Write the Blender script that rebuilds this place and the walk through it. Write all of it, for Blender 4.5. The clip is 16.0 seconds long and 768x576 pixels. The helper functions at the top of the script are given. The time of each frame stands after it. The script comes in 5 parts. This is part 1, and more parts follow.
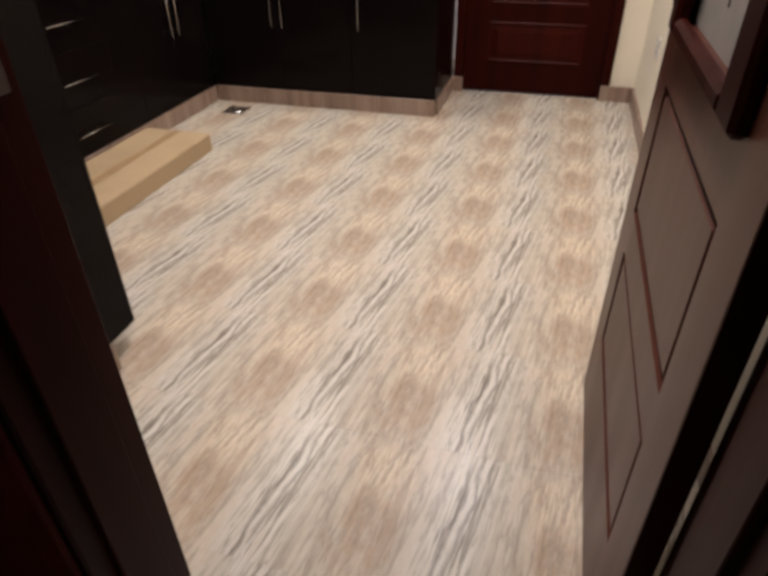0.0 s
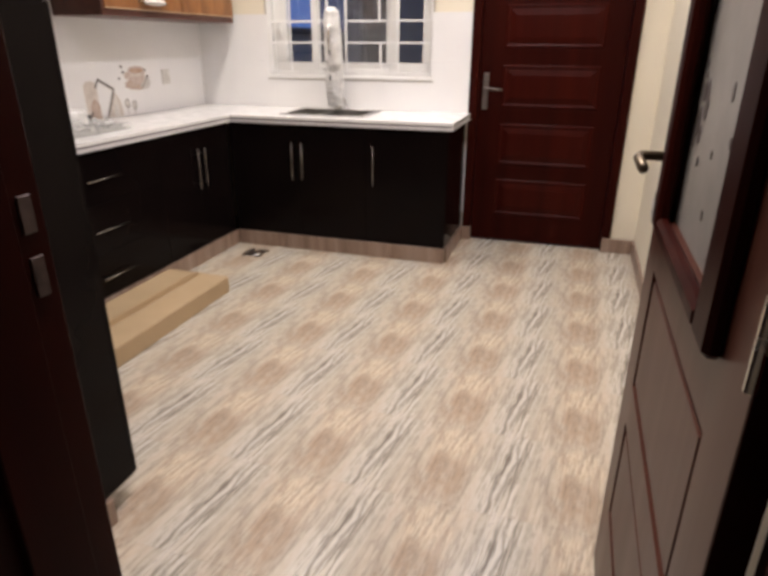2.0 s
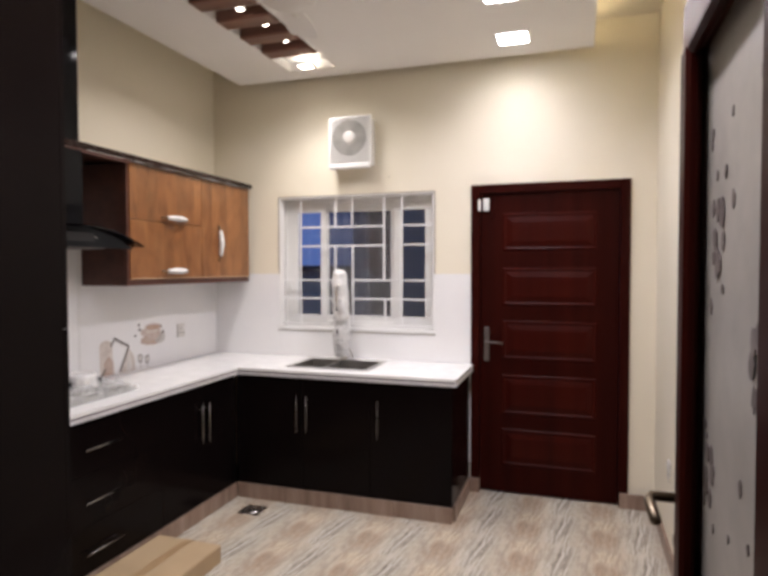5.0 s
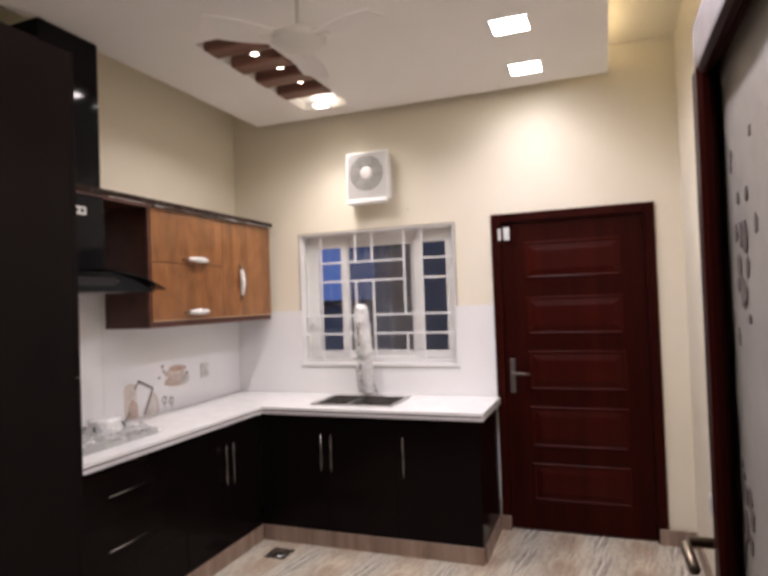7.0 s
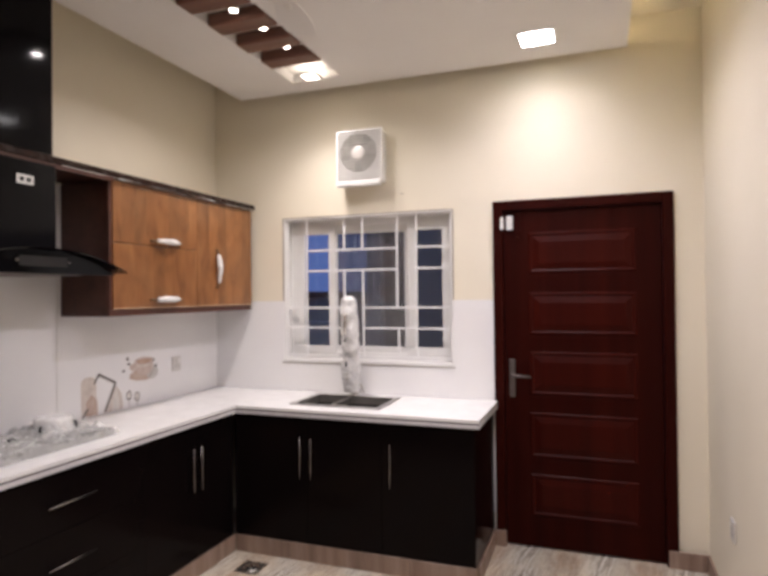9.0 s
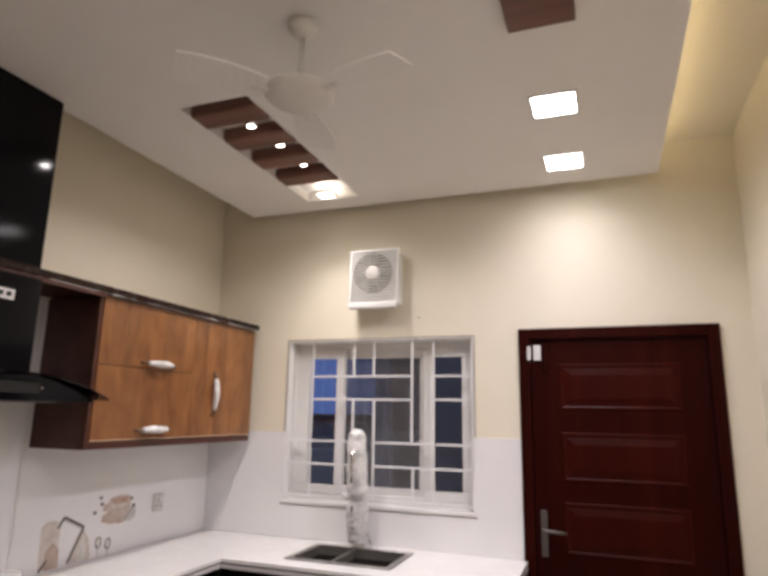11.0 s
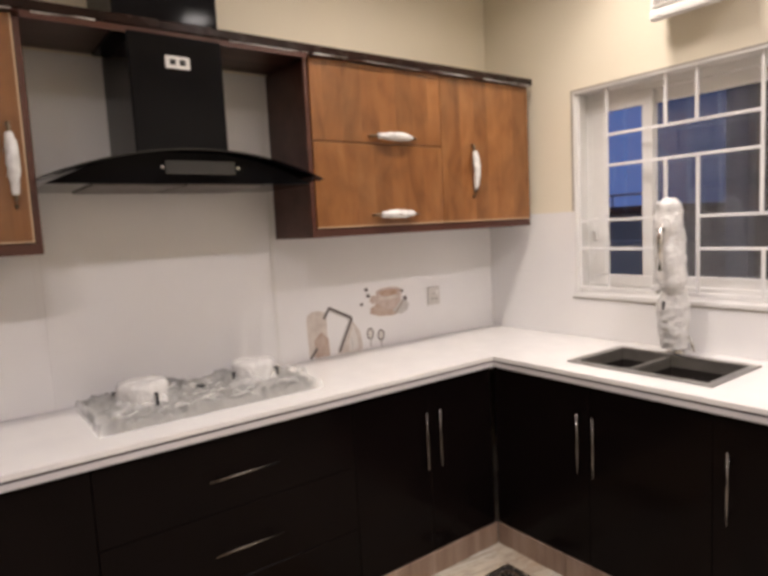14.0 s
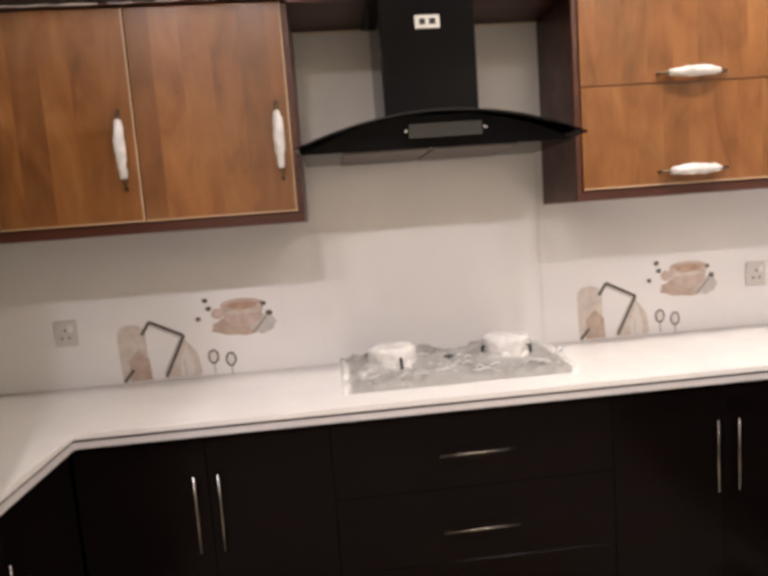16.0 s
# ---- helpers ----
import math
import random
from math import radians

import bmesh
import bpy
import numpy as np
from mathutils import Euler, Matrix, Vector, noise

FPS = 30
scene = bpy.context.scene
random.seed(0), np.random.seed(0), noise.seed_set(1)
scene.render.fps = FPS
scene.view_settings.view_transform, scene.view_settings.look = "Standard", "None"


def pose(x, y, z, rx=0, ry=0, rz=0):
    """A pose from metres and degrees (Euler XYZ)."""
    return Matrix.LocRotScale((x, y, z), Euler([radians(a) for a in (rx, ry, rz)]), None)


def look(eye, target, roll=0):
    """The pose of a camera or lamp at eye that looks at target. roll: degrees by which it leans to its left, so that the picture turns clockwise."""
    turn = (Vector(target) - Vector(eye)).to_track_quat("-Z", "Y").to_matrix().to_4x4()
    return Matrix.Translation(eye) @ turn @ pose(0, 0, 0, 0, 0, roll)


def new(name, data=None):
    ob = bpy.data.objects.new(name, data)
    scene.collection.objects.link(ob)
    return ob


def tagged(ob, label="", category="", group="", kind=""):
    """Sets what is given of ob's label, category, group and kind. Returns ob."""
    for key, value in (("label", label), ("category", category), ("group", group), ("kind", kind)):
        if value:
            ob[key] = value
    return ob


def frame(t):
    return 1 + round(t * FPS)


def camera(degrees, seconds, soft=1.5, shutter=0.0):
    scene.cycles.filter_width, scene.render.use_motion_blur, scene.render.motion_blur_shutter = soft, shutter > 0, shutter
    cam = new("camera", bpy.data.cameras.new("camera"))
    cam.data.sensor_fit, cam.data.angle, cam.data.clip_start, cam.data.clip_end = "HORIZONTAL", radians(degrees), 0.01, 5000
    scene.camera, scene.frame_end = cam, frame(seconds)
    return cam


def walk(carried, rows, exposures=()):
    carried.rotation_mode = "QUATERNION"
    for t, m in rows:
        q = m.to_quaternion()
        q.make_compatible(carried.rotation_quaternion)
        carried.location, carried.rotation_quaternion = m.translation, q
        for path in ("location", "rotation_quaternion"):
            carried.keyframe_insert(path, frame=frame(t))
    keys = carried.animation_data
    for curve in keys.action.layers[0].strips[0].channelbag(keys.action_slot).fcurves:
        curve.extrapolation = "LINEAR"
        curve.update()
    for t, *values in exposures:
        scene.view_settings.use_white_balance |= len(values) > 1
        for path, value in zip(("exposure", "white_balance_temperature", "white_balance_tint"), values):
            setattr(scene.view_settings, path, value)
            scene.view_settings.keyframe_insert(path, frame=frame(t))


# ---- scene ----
cam = camera(65.6, 16.0, soft=3.8)
PATH = [
    (0, (2.954, 2.531, 1.205), (2.493, 4.115, 0.074), -0.8),
    (0.5, (2.951, 2.534, 1.209), (2.478, 4.154, 0.136), -0.5),
    (1, (2.963, 2.535, 1.235), (2.474, 4.201, 0.242), -0.6),
    (1.5, (2.958, 2.538, 1.262), (2.444, 4.267, 0.397), -0.6),
    (2, (2.967, 2.536, 1.307), (2.416, 4.304, 0.55), 0.2),
    (2.5, (2.955, 2.533, 1.323), (2.393, 4.339, 0.672), 1.0),
    (3, (2.96, 2.538, 1.345), (2.365, 4.344, 0.726), 0.9),
    (3.5, (2.96, 2.566, 1.394), (2.323, 4.386, 0.865), 1.1),
    (4, (2.959, 2.603, 1.456), (2.353, 4.475, 1.095), -0.1),
    (4.5, (2.929, 2.626, 1.504), (2.355, 4.525, 1.252), 0.4),
    (5, (2.962, 2.611, 1.549), (2.343, 4.512, 1.484), -0.1),
    (7.5, (2.982, 2.7, 1.561), (2.282, 4.573, 1.606), -2.1),
    (8, (2.959, 2.806, 1.542), (2.262, 4.68, 1.554), -1.3),
    (10.5, (2.744, 3.223, 1.614), (2.067, 5.094, 1.818), 0.5),
    (11, (2.71, 3.298, 1.634), (2.027, 5.131, 2.049), 1.0),
    (11.5, (2.744, 3.415, 1.542), (1.777, 5.165, 1.527), -2.2),
    (12, (2.717, 3.59, 1.517), (1.705, 5.309, 1.376), -2.1),
    (12.5, (2.653, 3.783, 1.513), (1.554, 5.448, 1.374), -3.0),
    (13, (2.607, 3.953, 1.5), (1.329, 5.483, 1.333), -4.8),
    (13.5, (2.613, 4.168, 1.498), (1.132, 5.502, 1.323), -3.0),
    (14, (2.6, 4.233, 1.483), (0.997, 5.411, 1.278), -2.9),
    (14.5, (2.611, 4.246, 1.484), (0.843, 5.167, 1.323), -4.1),
    (15, (2.624, 4.279, 1.459), (0.781, 5.028, 1.254), -5.3),
    (15.5, (2.585, 4.36, 1.452), (0.678, 4.928, 1.246), -4.5),
    (16, (2.532, 4.566, 1.434), (0.552, 4.738, 1.209), -4.2),
]
walk(cam, [(t, look(eye, target, roll)) for t, eye, target, roll in PATH],
     exposures=[(0, 0.19, 6600, 10), (2, 0.18, 6550, 10), (3.5, 0.12, 6350, 11), (5, 0.0, 6100, 11), (8, -0.05, 6250, 15), (10.3, -0.11, 6250, 13), (11.0, -0.27, 6250, 13),
                (11.5, -0.33, 6400, 11), (12.3, -0.04, 6500, 11), (13, -0.04, 6600, 11), (14, 0.0, 6700, 12), (15, 0.15, 6800, 12), (16, 0.36, 6750, 12)])

# ---- plan, metres ----
W, E, N, S = 0.11, 3.45, 6.87, 3.10      # inner faces of the kitchen's walls
S_OUT = 2.93                              # hall side of the doorway wall
FL = -0.055                               # finished floor
CEIL, PANEL = 3.20, 3.00                  # slab, underside of the hung ceiling
TOP = 0.862                               # worktop
JL, JR = 2.335, 3.205                      # clear opening of the inner doorway

# ---- world and light ----
world = bpy.data.worlds.new("dusk")
scene.world = world
world.use_nodes = True
wn = world.node_tree.nodes["Background"]
wn.inputs["Color"].default_value = (0.095, 0.17, 0.45, 1)
wn.inputs["Strength"].default_value = 0.8


def lamp(name, at, watts, size, color, spread=150, target=None):
    data = bpy.data.lights.new(name, "AREA")
    data.shape, data.size, data.energy, data.color, data.spread = "DISK", size, watts, color, radians(spread)
    ob = new(name, data)
    ob.matrix_basis = look(at, target or (at[0], at[1] + 0.0001, 0))
    return ob


COOL = (1.0, 0.93, 1.0)
# The last two downlights are unseen, added to light the near half.
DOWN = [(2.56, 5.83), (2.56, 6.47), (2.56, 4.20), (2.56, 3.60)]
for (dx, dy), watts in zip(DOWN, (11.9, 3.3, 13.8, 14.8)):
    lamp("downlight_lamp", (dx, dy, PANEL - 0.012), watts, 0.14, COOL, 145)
lamp("tray_lamp", (1.10, 6.535, PANEL - 0.012), 2.6, 0.08, (1.0, 0.915, 0.85), 88)
# Unseen lamp, added to light the west run's near end.
lamp("tray_lamp", (1.10, 4.10, PANEL - 0.012), 2.2, 0.10, (1.0, 0.915, 0.85), 140)
SPOTS = ((1.14, 5.60), (1.17, 5.83), (1.17, 6.09), (1.16, 6.33))
for (sx, sy), watts in zip(SPOTS, (6.1, 5.6, 4.6, 2.2)):
    lamp("slat_spot_lamp", (sx, sy, PANEL - 0.015), watts, 0.05, (1.0, 0.915, 0.85), 150)


# ---- materials ----
def mat(name, color=(0.8, 0.8, 0.8), rough=0.5, metal=0.0):
    m = bpy.data.materials.new(name)
    m.use_nodes = True
    b = m.node_tree.nodes["Principled BSDF"]
    b.inputs["Base Color"].default_value = (*color, 1)
    b.inputs["Roughness"].default_value = rough
    b.inputs["Metallic"].default_value = metal
    return m


def nodes_of(m):
    t = m.node_tree
    return t, t.nodes, t.links, t.nodes["Principled BSDF"]


def coords(t, scale=(1, 1, 1), rot=(0, 0, 0), source="Object"):
    c = t.nodes.new("ShaderNodeTexCoord")
    mp = t.nodes.new("ShaderNodeMapping")
    mp.inputs["Scale"].default_value = scale
    mp.inputs["Rotation"].default_value = [radians(a) for a in rot]
    t.links.new(c.outputs[source], mp.inputs["Vector"])
    return mp.outputs["Vector"]


def noise_of(t, vec, scale, detail=4.0, rough=0.55):
    n = t.nodes.new("ShaderNodeTexNoise")
    n.inputs["Scale"].default_value = scale
    n.inputs["Detail"].default_value = detail
    n.inputs["Roughness"].default_value = rough
    t.links.new(vec, n.inputs["Vector"])
    return n.outputs["Fac"]


def ramp(t, fac, stops):
    r = t.nodes.new("ShaderNodeValToRGB")
    e = r.color_ramp.elements
    while len(e) < len(stops):
        e.new(0.5)
    for el, (p, c) in zip(e, stops):
        el.position = p
        el.color = (*c, 1) if len(c) == 3 else c
    t.links.new(fac, r.inputs["Fac"])
    return r.outputs["Color"]


def mix(t, fac, a, b, mode="MIX"):
    n = t.nodes.new("ShaderNodeMix")
    n.data_type, n.blend_type = "RGBA", mode
    for key, val in ((0, fac), (6, a), (7, b)):
        if isinstance(val, (int, float)):
            n.inputs[key].default_value = val
        elif isinstance(val, tuple):
            n.inputs[key].default_value = (*val, 1)
        else:
            t.links.new(val, n.inputs[key])
    return n.outputs[2]


def bump(t, b, height, strength, distance=0.002):
    n = t.nodes.new("ShaderNodeBump")
    n.inputs["Strength"].default_value = strength
    n.inputs["Distance"].default_value = distance
    t.links.new(height, n.inputs["Height"])
    t.links.new(n.outputs["Normal"], b.inputs["Normal"])


def mottled(name, a, b_col, rough, scale=6.0, grain=90.0, strength=0.15, metal=0.0, rough_to=None):
    """A surface whose colour drifts between two tones, with fine relief."""
    m = mat(name, a, rough, metal)
    t, n, l, b = nodes_of(m)
    v = coords(t)
    big, fine = noise_of(t, v, scale), noise_of(t, v, grain, 3)
    l.new(ramp(t, big, [(0.35, a), (0.68, b_col)]), b.inputs["Base Color"])
    lo, hi = rough, rough_to if rough_to else rough + 0.08
    l.new(ramp(t, noise_of(t, v, scale * 2.3), [(0.3, (lo,) * 3), (0.7, (hi,) * 3)]), b.inputs["Roughness"])
    bump(t, b, fine, strength, 0.001)
    return m


def wood(name, dark, mid, light, rough, across=14.0, along=1.2, axis="z", grain=0.25, coat=0.0):
    m = mat(name, mid, rough)
    t, n, l, b = nodes_of(m)
    sc = {"z": (across, across, along), "x": (along, across, across), "y": (across, along, across)}[axis]
    v = coords(t, sc)
    broad = noise_of(t, v, 0.55, 5, 0.6)
    fine = noise_of(t, coords(t, tuple(k * 6 for k in sc)), 1.0, 6, 0.7)
    c = ramp(t, broad, [(0.30, dark), (0.5, mid), (0.72, light)])
    c = mix(t, 0.35, c, ramp(t, fine, [(0.35, dark), (0.65, light)]), "OVERLAY")
    l.new(c, b.inputs["Base Color"])
    l.new(ramp(t, broad, [(0.3, (rough + 0.1,) * 3), (0.7, (rough,) * 3)]), b.inputs["Roughness"])
    b.inputs["Coat Weight"].default_value = coat
    b.inputs["Coat Roughness"].default_value = 0.15
    bump(t, b, fine, grain, 0.0006)
    return m


PAINT = mottled("cream_wall_paint", (0.79, 0.73, 0.595), (0.76, 0.70, 0.56), 0.6, 1.5, 160, 0.12)
# Unseen hall: its paint is kept pale to bounce kitchen light.
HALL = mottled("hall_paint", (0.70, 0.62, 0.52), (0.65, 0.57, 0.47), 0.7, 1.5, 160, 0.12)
CEILING = mottled("white_ceiling_paint", (0.85, 0.83, 0.80), (0.81, 0.79, 0.76), 0.7, 1.2, 140, 0.08)
TILE = mottled("white_glazed_tile", (0.84, 0.83, 0.82), (0.80, 0.79, 0.79), 0.12, 2.0, 20, 0.03, rough_to=0.2)
GROUT = mottled("pale_grout", (0.44, 0.38, 0.33), (0.40, 0.34, 0.30), 0.8, 8, 120, 0.3)
QUARTZ = mottled("white_worktop", (0.83, 0.82, 0.80), (0.79, 0.78, 0.77), 0.14, 5.0, 220, 0.03, rough_to=0.24)
EDGE_GREY = mottled("grey_edge_strip", (0.06, 0.05, 0.05), (0.09, 0.08, 0.08), 0.35, 6, 90, 0.1)
EDGE_PALE = mottled("pale_grey_edge", (0.66, 0.64, 0.645), (0.60, 0.58, 0.585), 0.3, 6, 120, 0.05)
BLACK = mottled("black_gloss_board", (0.0042, 0.0027, 0.0027), (0.006, 0.0038, 0.0036), 0.12, 2.0, 60, 0.01, rough_to=0.18)
nodes_of(BLACK)[3].inputs["Specular IOR Level"].default_value = 0.07
HOODBLACK = mottled("black_enamel", (0.006, 0.006, 0.007), (0.008, 0.0075, 0.0085), 0.06, 1.0, 60, 0.0, rough_to=0.09)
nodes_of(HOODBLACK)[3].inputs["Specular IOR Level"].default_value = 0.09
GLASSBLACK = mat("black_tempered_glass", (0.004, 0.004, 0.005), 0.05)
CHROME = mottled("brushed_steel", (0.66, 0.64, 0.61), (0.56, 0.54, 0.51), 0.22, 20, 200, 0.05, 1.0)
BRONZE = mottled("dull_bronze", (0.20, 0.16, 0.11), (0.13, 0.10, 0.07), 0.35, 20, 200, 0.08, 1.0)
MAHOGANY = wood("dark_red_mahogany", (0.023, 0.0023, 0.0013), (0.034, 0.0036, 0.0019), (0.048, 0.0062, 0.0033), 0.36, 14, 0.6, "z", 0.04)
nodes_of(MAHOGANY)[3].inputs["Specular IOR Level"].default_value = 0.06
# Brighter copy of the mahogany: the panels' extra light put into colour.
LITWOOD = wood("lit_red_mahogany", (0.034, 0.0030, 0.0015), (0.048, 0.0046, 0.0023), (0.064, 0.0074, 0.0038), 0.32, 14, 0.6, "z", 0.04)
nodes_of(LITWOOD)[3].inputs["Specular IOR Level"].default_value = 0.08
LEAFWOOD = wood("brown_varnished_wood", (0.076, 0.025, 0.016), (0.092, 0.032, 0.020), (0.112, 0.042, 0.027), 0.30, 10, 0.5, "z", 0.05)
nodes_of(LEAFWOOD)[3].inputs["Specular IOR Level"].default_value = 0.12
WINE = wood("wine_brown_board", (0.066, 0.020, 0.012), (0.105, 0.034, 0.020), (0.145, 0.052, 0.030), 0.32, 20, 1.0, "y", 0.1)


def plank_wood(name, seed):
    """Vertical boards of differing tone with wavy grain, glued side by side."""
    m = mat(name, (0.3, 0.13, 0.04), 0.3)
    t, n, l, b = nodes_of(m)
    c = t.nodes.new("ShaderNodeTexCoord")
    warp = t.nodes.new("ShaderNodeMapping")
    warp.inputs["Location"].default_value = (seed * 3.1, seed * 1.73, seed * 0.9)
    l.new(c.outputs["Object"], warp.inputs["Vector"])
    sp = t.nodes.new("ShaderNodeSeparateXYZ")
    l.new(warp.outputs["Vector"], sp.inputs[0])
    cell = t.nodes.new("ShaderNodeMath")
    cell.operation = "SNAP"
    cell.inputs[1].default_value = 0.094
    l.new(sp.outputs["Y"], cell.inputs[0])
    rnd = t.nodes.new("ShaderNodeTexWhiteNoise")
    rnd.noise_dimensions = "1D"
    l.new(cell.outputs[0], rnd.inputs["W"])
    shift = t.nodes.new("ShaderNodeVectorMath")
    shift.operation = "MULTIPLY_ADD"
    l.new(rnd.outputs["Color"], shift.inputs[0])
    shift.inputs[1].default_value = (7, 7, 7)
    l.new(warp.outputs["Vector"], shift.inputs[2])
    st = t.nodes.new("ShaderNodeMapping")
    st.inputs["Scale"].default_value = (6, 6, 2.0)
    l.new(shift.outputs[0], st.inputs["Vector"])
    big = t.nodes.new("ShaderNodeTexNoise")
    big.inputs["Scale"].default_value, big.inputs["Detail"].default_value, big.inputs["Distortion"].default_value = 1.0, 5.0, 1.9
    l.new(st.outputs["Vector"], big.inputs["Vector"])
    st2 = t.nodes.new("ShaderNodeMapping")
    st2.inputs["Scale"].default_value = (120, 120, 5)
    l.new(shift.outputs[0], st2.inputs["Vector"])
    fine = noise_of(t, st2.outputs["Vector"], 1.0, 4, 0.6)
    col = ramp(t, big.outputs["Fac"], [(0.24, (0.165, 0.060, 0.017)), (0.42, (0.232, 0.092, 0.028)), (0.60, (0.275, 0.115, 0.038)), (0.78, (0.33, 0.150, 0.056))])
    tone = ramp(t, rnd.outputs["Value"], [(0.0, (0.33, 0.33, 0.33)), (0.5, (0.5, 0.5, 0.5)), (1.0, (0.66, 0.66, 0.66))])
    blotch = t.nodes.new("ShaderNodeTexNoise")
    blotch.inputs["Scale"].default_value, blotch.inputs["Detail"].default_value, blotch.inputs["Distortion"].default_value = 5.5, 3.0, 1.0
    l.new(shift.outputs[0], blotch.inputs["Vector"])
    col = mix(t, 0.32, col, ramp(t, blotch.outputs["Fac"], [(0.30, (0.24, 0.24, 0.24)), (0.5, (0.5, 0.5, 0.5)), (0.72, (0.68, 0.68, 0.68))]), "OVERLAY")
    col = mix(t, 0.62, col, tone, "OVERLAY")
    col = mix(t, 0.06, col, ramp(t, fine, [(0.35, (0.2, 0.2, 0.2)), (0.65, (0.75, 0.75, 0.75))]), "OVERLAY")
    l.new(col, b.inputs["Base Color"])
    b.inputs["Coat Weight"].default_value, b.inputs["Coat Roughness"].default_value = 0.12, 0.2
    bump(t, b, fine, 0.08, 0.0006)
    return m


HONEYS = [plank_wood("honey_oak_front", k) for k in range(3)]
SLAT = wood("walnut_slat", (0.14, 0.062, 0.042), (0.21, 0.10, 0.07), (0.29, 0.15, 0.105), 0.32, 20, 1.5, "x", 0.1)
CARD = mottled("brown_cardboard", (0.45, 0.325, 0.19), (0.39, 0.28, 0.16), 0.75, 3.0, 120, 0.2)
TAPE = mottled("buff_packing_tape", (0.39, 0.26, 0.135), (0.35, 0.23, 0.12), 0.3, 6, 40, 0.1)
WHITEPVC = mottled("white_plastic", (0.78, 0.77, 0.75), (0.72, 0.71, 0.69), 0.35, 4, 60, 0.03)
GREYPVC = mottled("warm_grey_plastic", (0.46, 0.45, 0.41), (0.40, 0.39, 0.36), 0.5, 4, 60, 0.05)
WHITESTEEL = mottled("white_painted_steel", (0.80, 0.79, 0.78), (0.74, 0.73, 0.72), 0.4, 12, 150, 0.1)
STONEBLACK = mottled("dark_grey_steel_bowl", (0.165, 0.155, 0.135), (0.21, 0.195, 0.175), 0.34, 12, 300, 0.1, 0.35)
PAPER = mottled("white_paper", (0.8, 0.79, 0.77), (0.74, 0.73, 0.71), 0.7, 10, 80, 0.05)
INK = mat("black_ink", (0.02, 0.02, 0.02), 0.6)
HANDLESTEEL = mottled("dim_brushed_steel", (0.42, 0.40, 0.385), (0.33, 0.31, 0.30), 0.10, 20, 200, 0.05, 1.0)
DULLSTEEL = mottled("dull_grey_steel", (0.20, 0.175, 0.165), (0.16, 0.14, 0.13), 0.42, 20, 200, 0.05, 1.0)
RUBBER = mat("black_rubber", (0.02, 0.02, 0.02), 0.7)
DISPLAY = mat("dark_control_glass", (0.035, 0.035, 0.035), 0.25)
OUTWALL = mottled("grey_render", (0.42, 0.35, 0.27), (0.36, 0.30, 0.23), 0.9, 1.5, 60, 0.3)
OUTPALE = mottled("pale_render", (0.62, 0.60, 0.57), (0.54, 0.52, 0.50), 0.9, 1.5, 60, 0.3)
OUTGROUND = mottled("bare_ground", (0.10, 0.08, 0.06), (0.07, 0.06, 0.05), 0.95, 0.8, 20, 0.5)


def glowing(name, color, strength):
    m = mat(name, color)
    b = m.node_tree.nodes["Principled BSDF"]
    b.inputs["Emission Color"].default_value = (*color, 1)
    b.inputs["Emission Strength"].default_value = strength
    return m


LED = glowing("lit_led_panel", (1.0, 0.95, 0.90), 30)
LEDWARM = glowing("lit_warm_spot", (1.0, 0.90, 0.74), 14)
STRIP = glowing("lit_cove_strip", (1.0, 0.80, 0.46), 13)


def clear_glass(name, tint=(1, 1, 1), rough=0.0):
    m = mat(name, tint, rough)
    b = m.node_tree.nodes["Principled BSDF"]
    b.inputs["Transmission Weight"].default_value = 1.0
    b.inputs["IOR"].default_value = 1.45
    return m


PANE = clear_glass("clear_window_glass")
NET = mat("grey_insect_mesh", (0.075, 0.068, 0.068), 0.8)
nodes_of(NET)[3].inputs["Alpha"].default_value = 0.48


def wrap_film(name, tint, trans):
    m = mat(name, tint, 0.16)
    t, n, l, b = nodes_of(m)
    b.inputs["Transmission Weight"].default_value = trans
    v = coords(t)
    f = noise_of(t, v, 34, 3, 0.55)
    bump(t, b, f, 1.0, 0.009)
    l.new(ramp(t, noise_of(t, v, 26), [(0.35, tuple(k * 0.8 for k in tint)), (0.65, tint)]), b.inputs["Base Color"])
    return m


FILM = wrap_film("crinkled_white_film", (0.86, 0.85, 0.83), 0.08)
CLEARFILM = mat("folded_clear_film", (0.88, 0.87, 0.84), 0.13)
nodes_of(CLEARFILM)[3].inputs["Transmission Weight"].default_value = 0.68
nodes_of(CLEARFILM)[3].inputs["IOR"].default_value = 1.18

# printed marble floor tile: every tile carries the same print
FLOOR = mat("printed_floor_tile", (0.6, 0.5, 0.42), 0.22)
t, n, l, b = nodes_of(FLOOR)
vec = coords(t)
sep = t.nodes.new("ShaderNodeSeparateXYZ")
l.new(vec, sep.inputs[0])
TW, TH = 0.4435, 0.4280
K = lambda g: (g, g, g)
both = lambda a, c: mix(t, 1.0, a, c, "MULTIPLY")


def madd(value, k, add):
    a = t.nodes.new("ShaderNodeMath")
    a.operation = "MULTIPLY_ADD"
    l.new(value, a.inputs[0])
    a.inputs[1].default_value = k
    if isinstance(add, float):
        a.inputs[2].default_value = add
    else:
        l.new(add, a.inputs[2])
    return a.outputs[0]


ALONG = madd(sep.outputs["Y"], 1 / TH, 0.5)


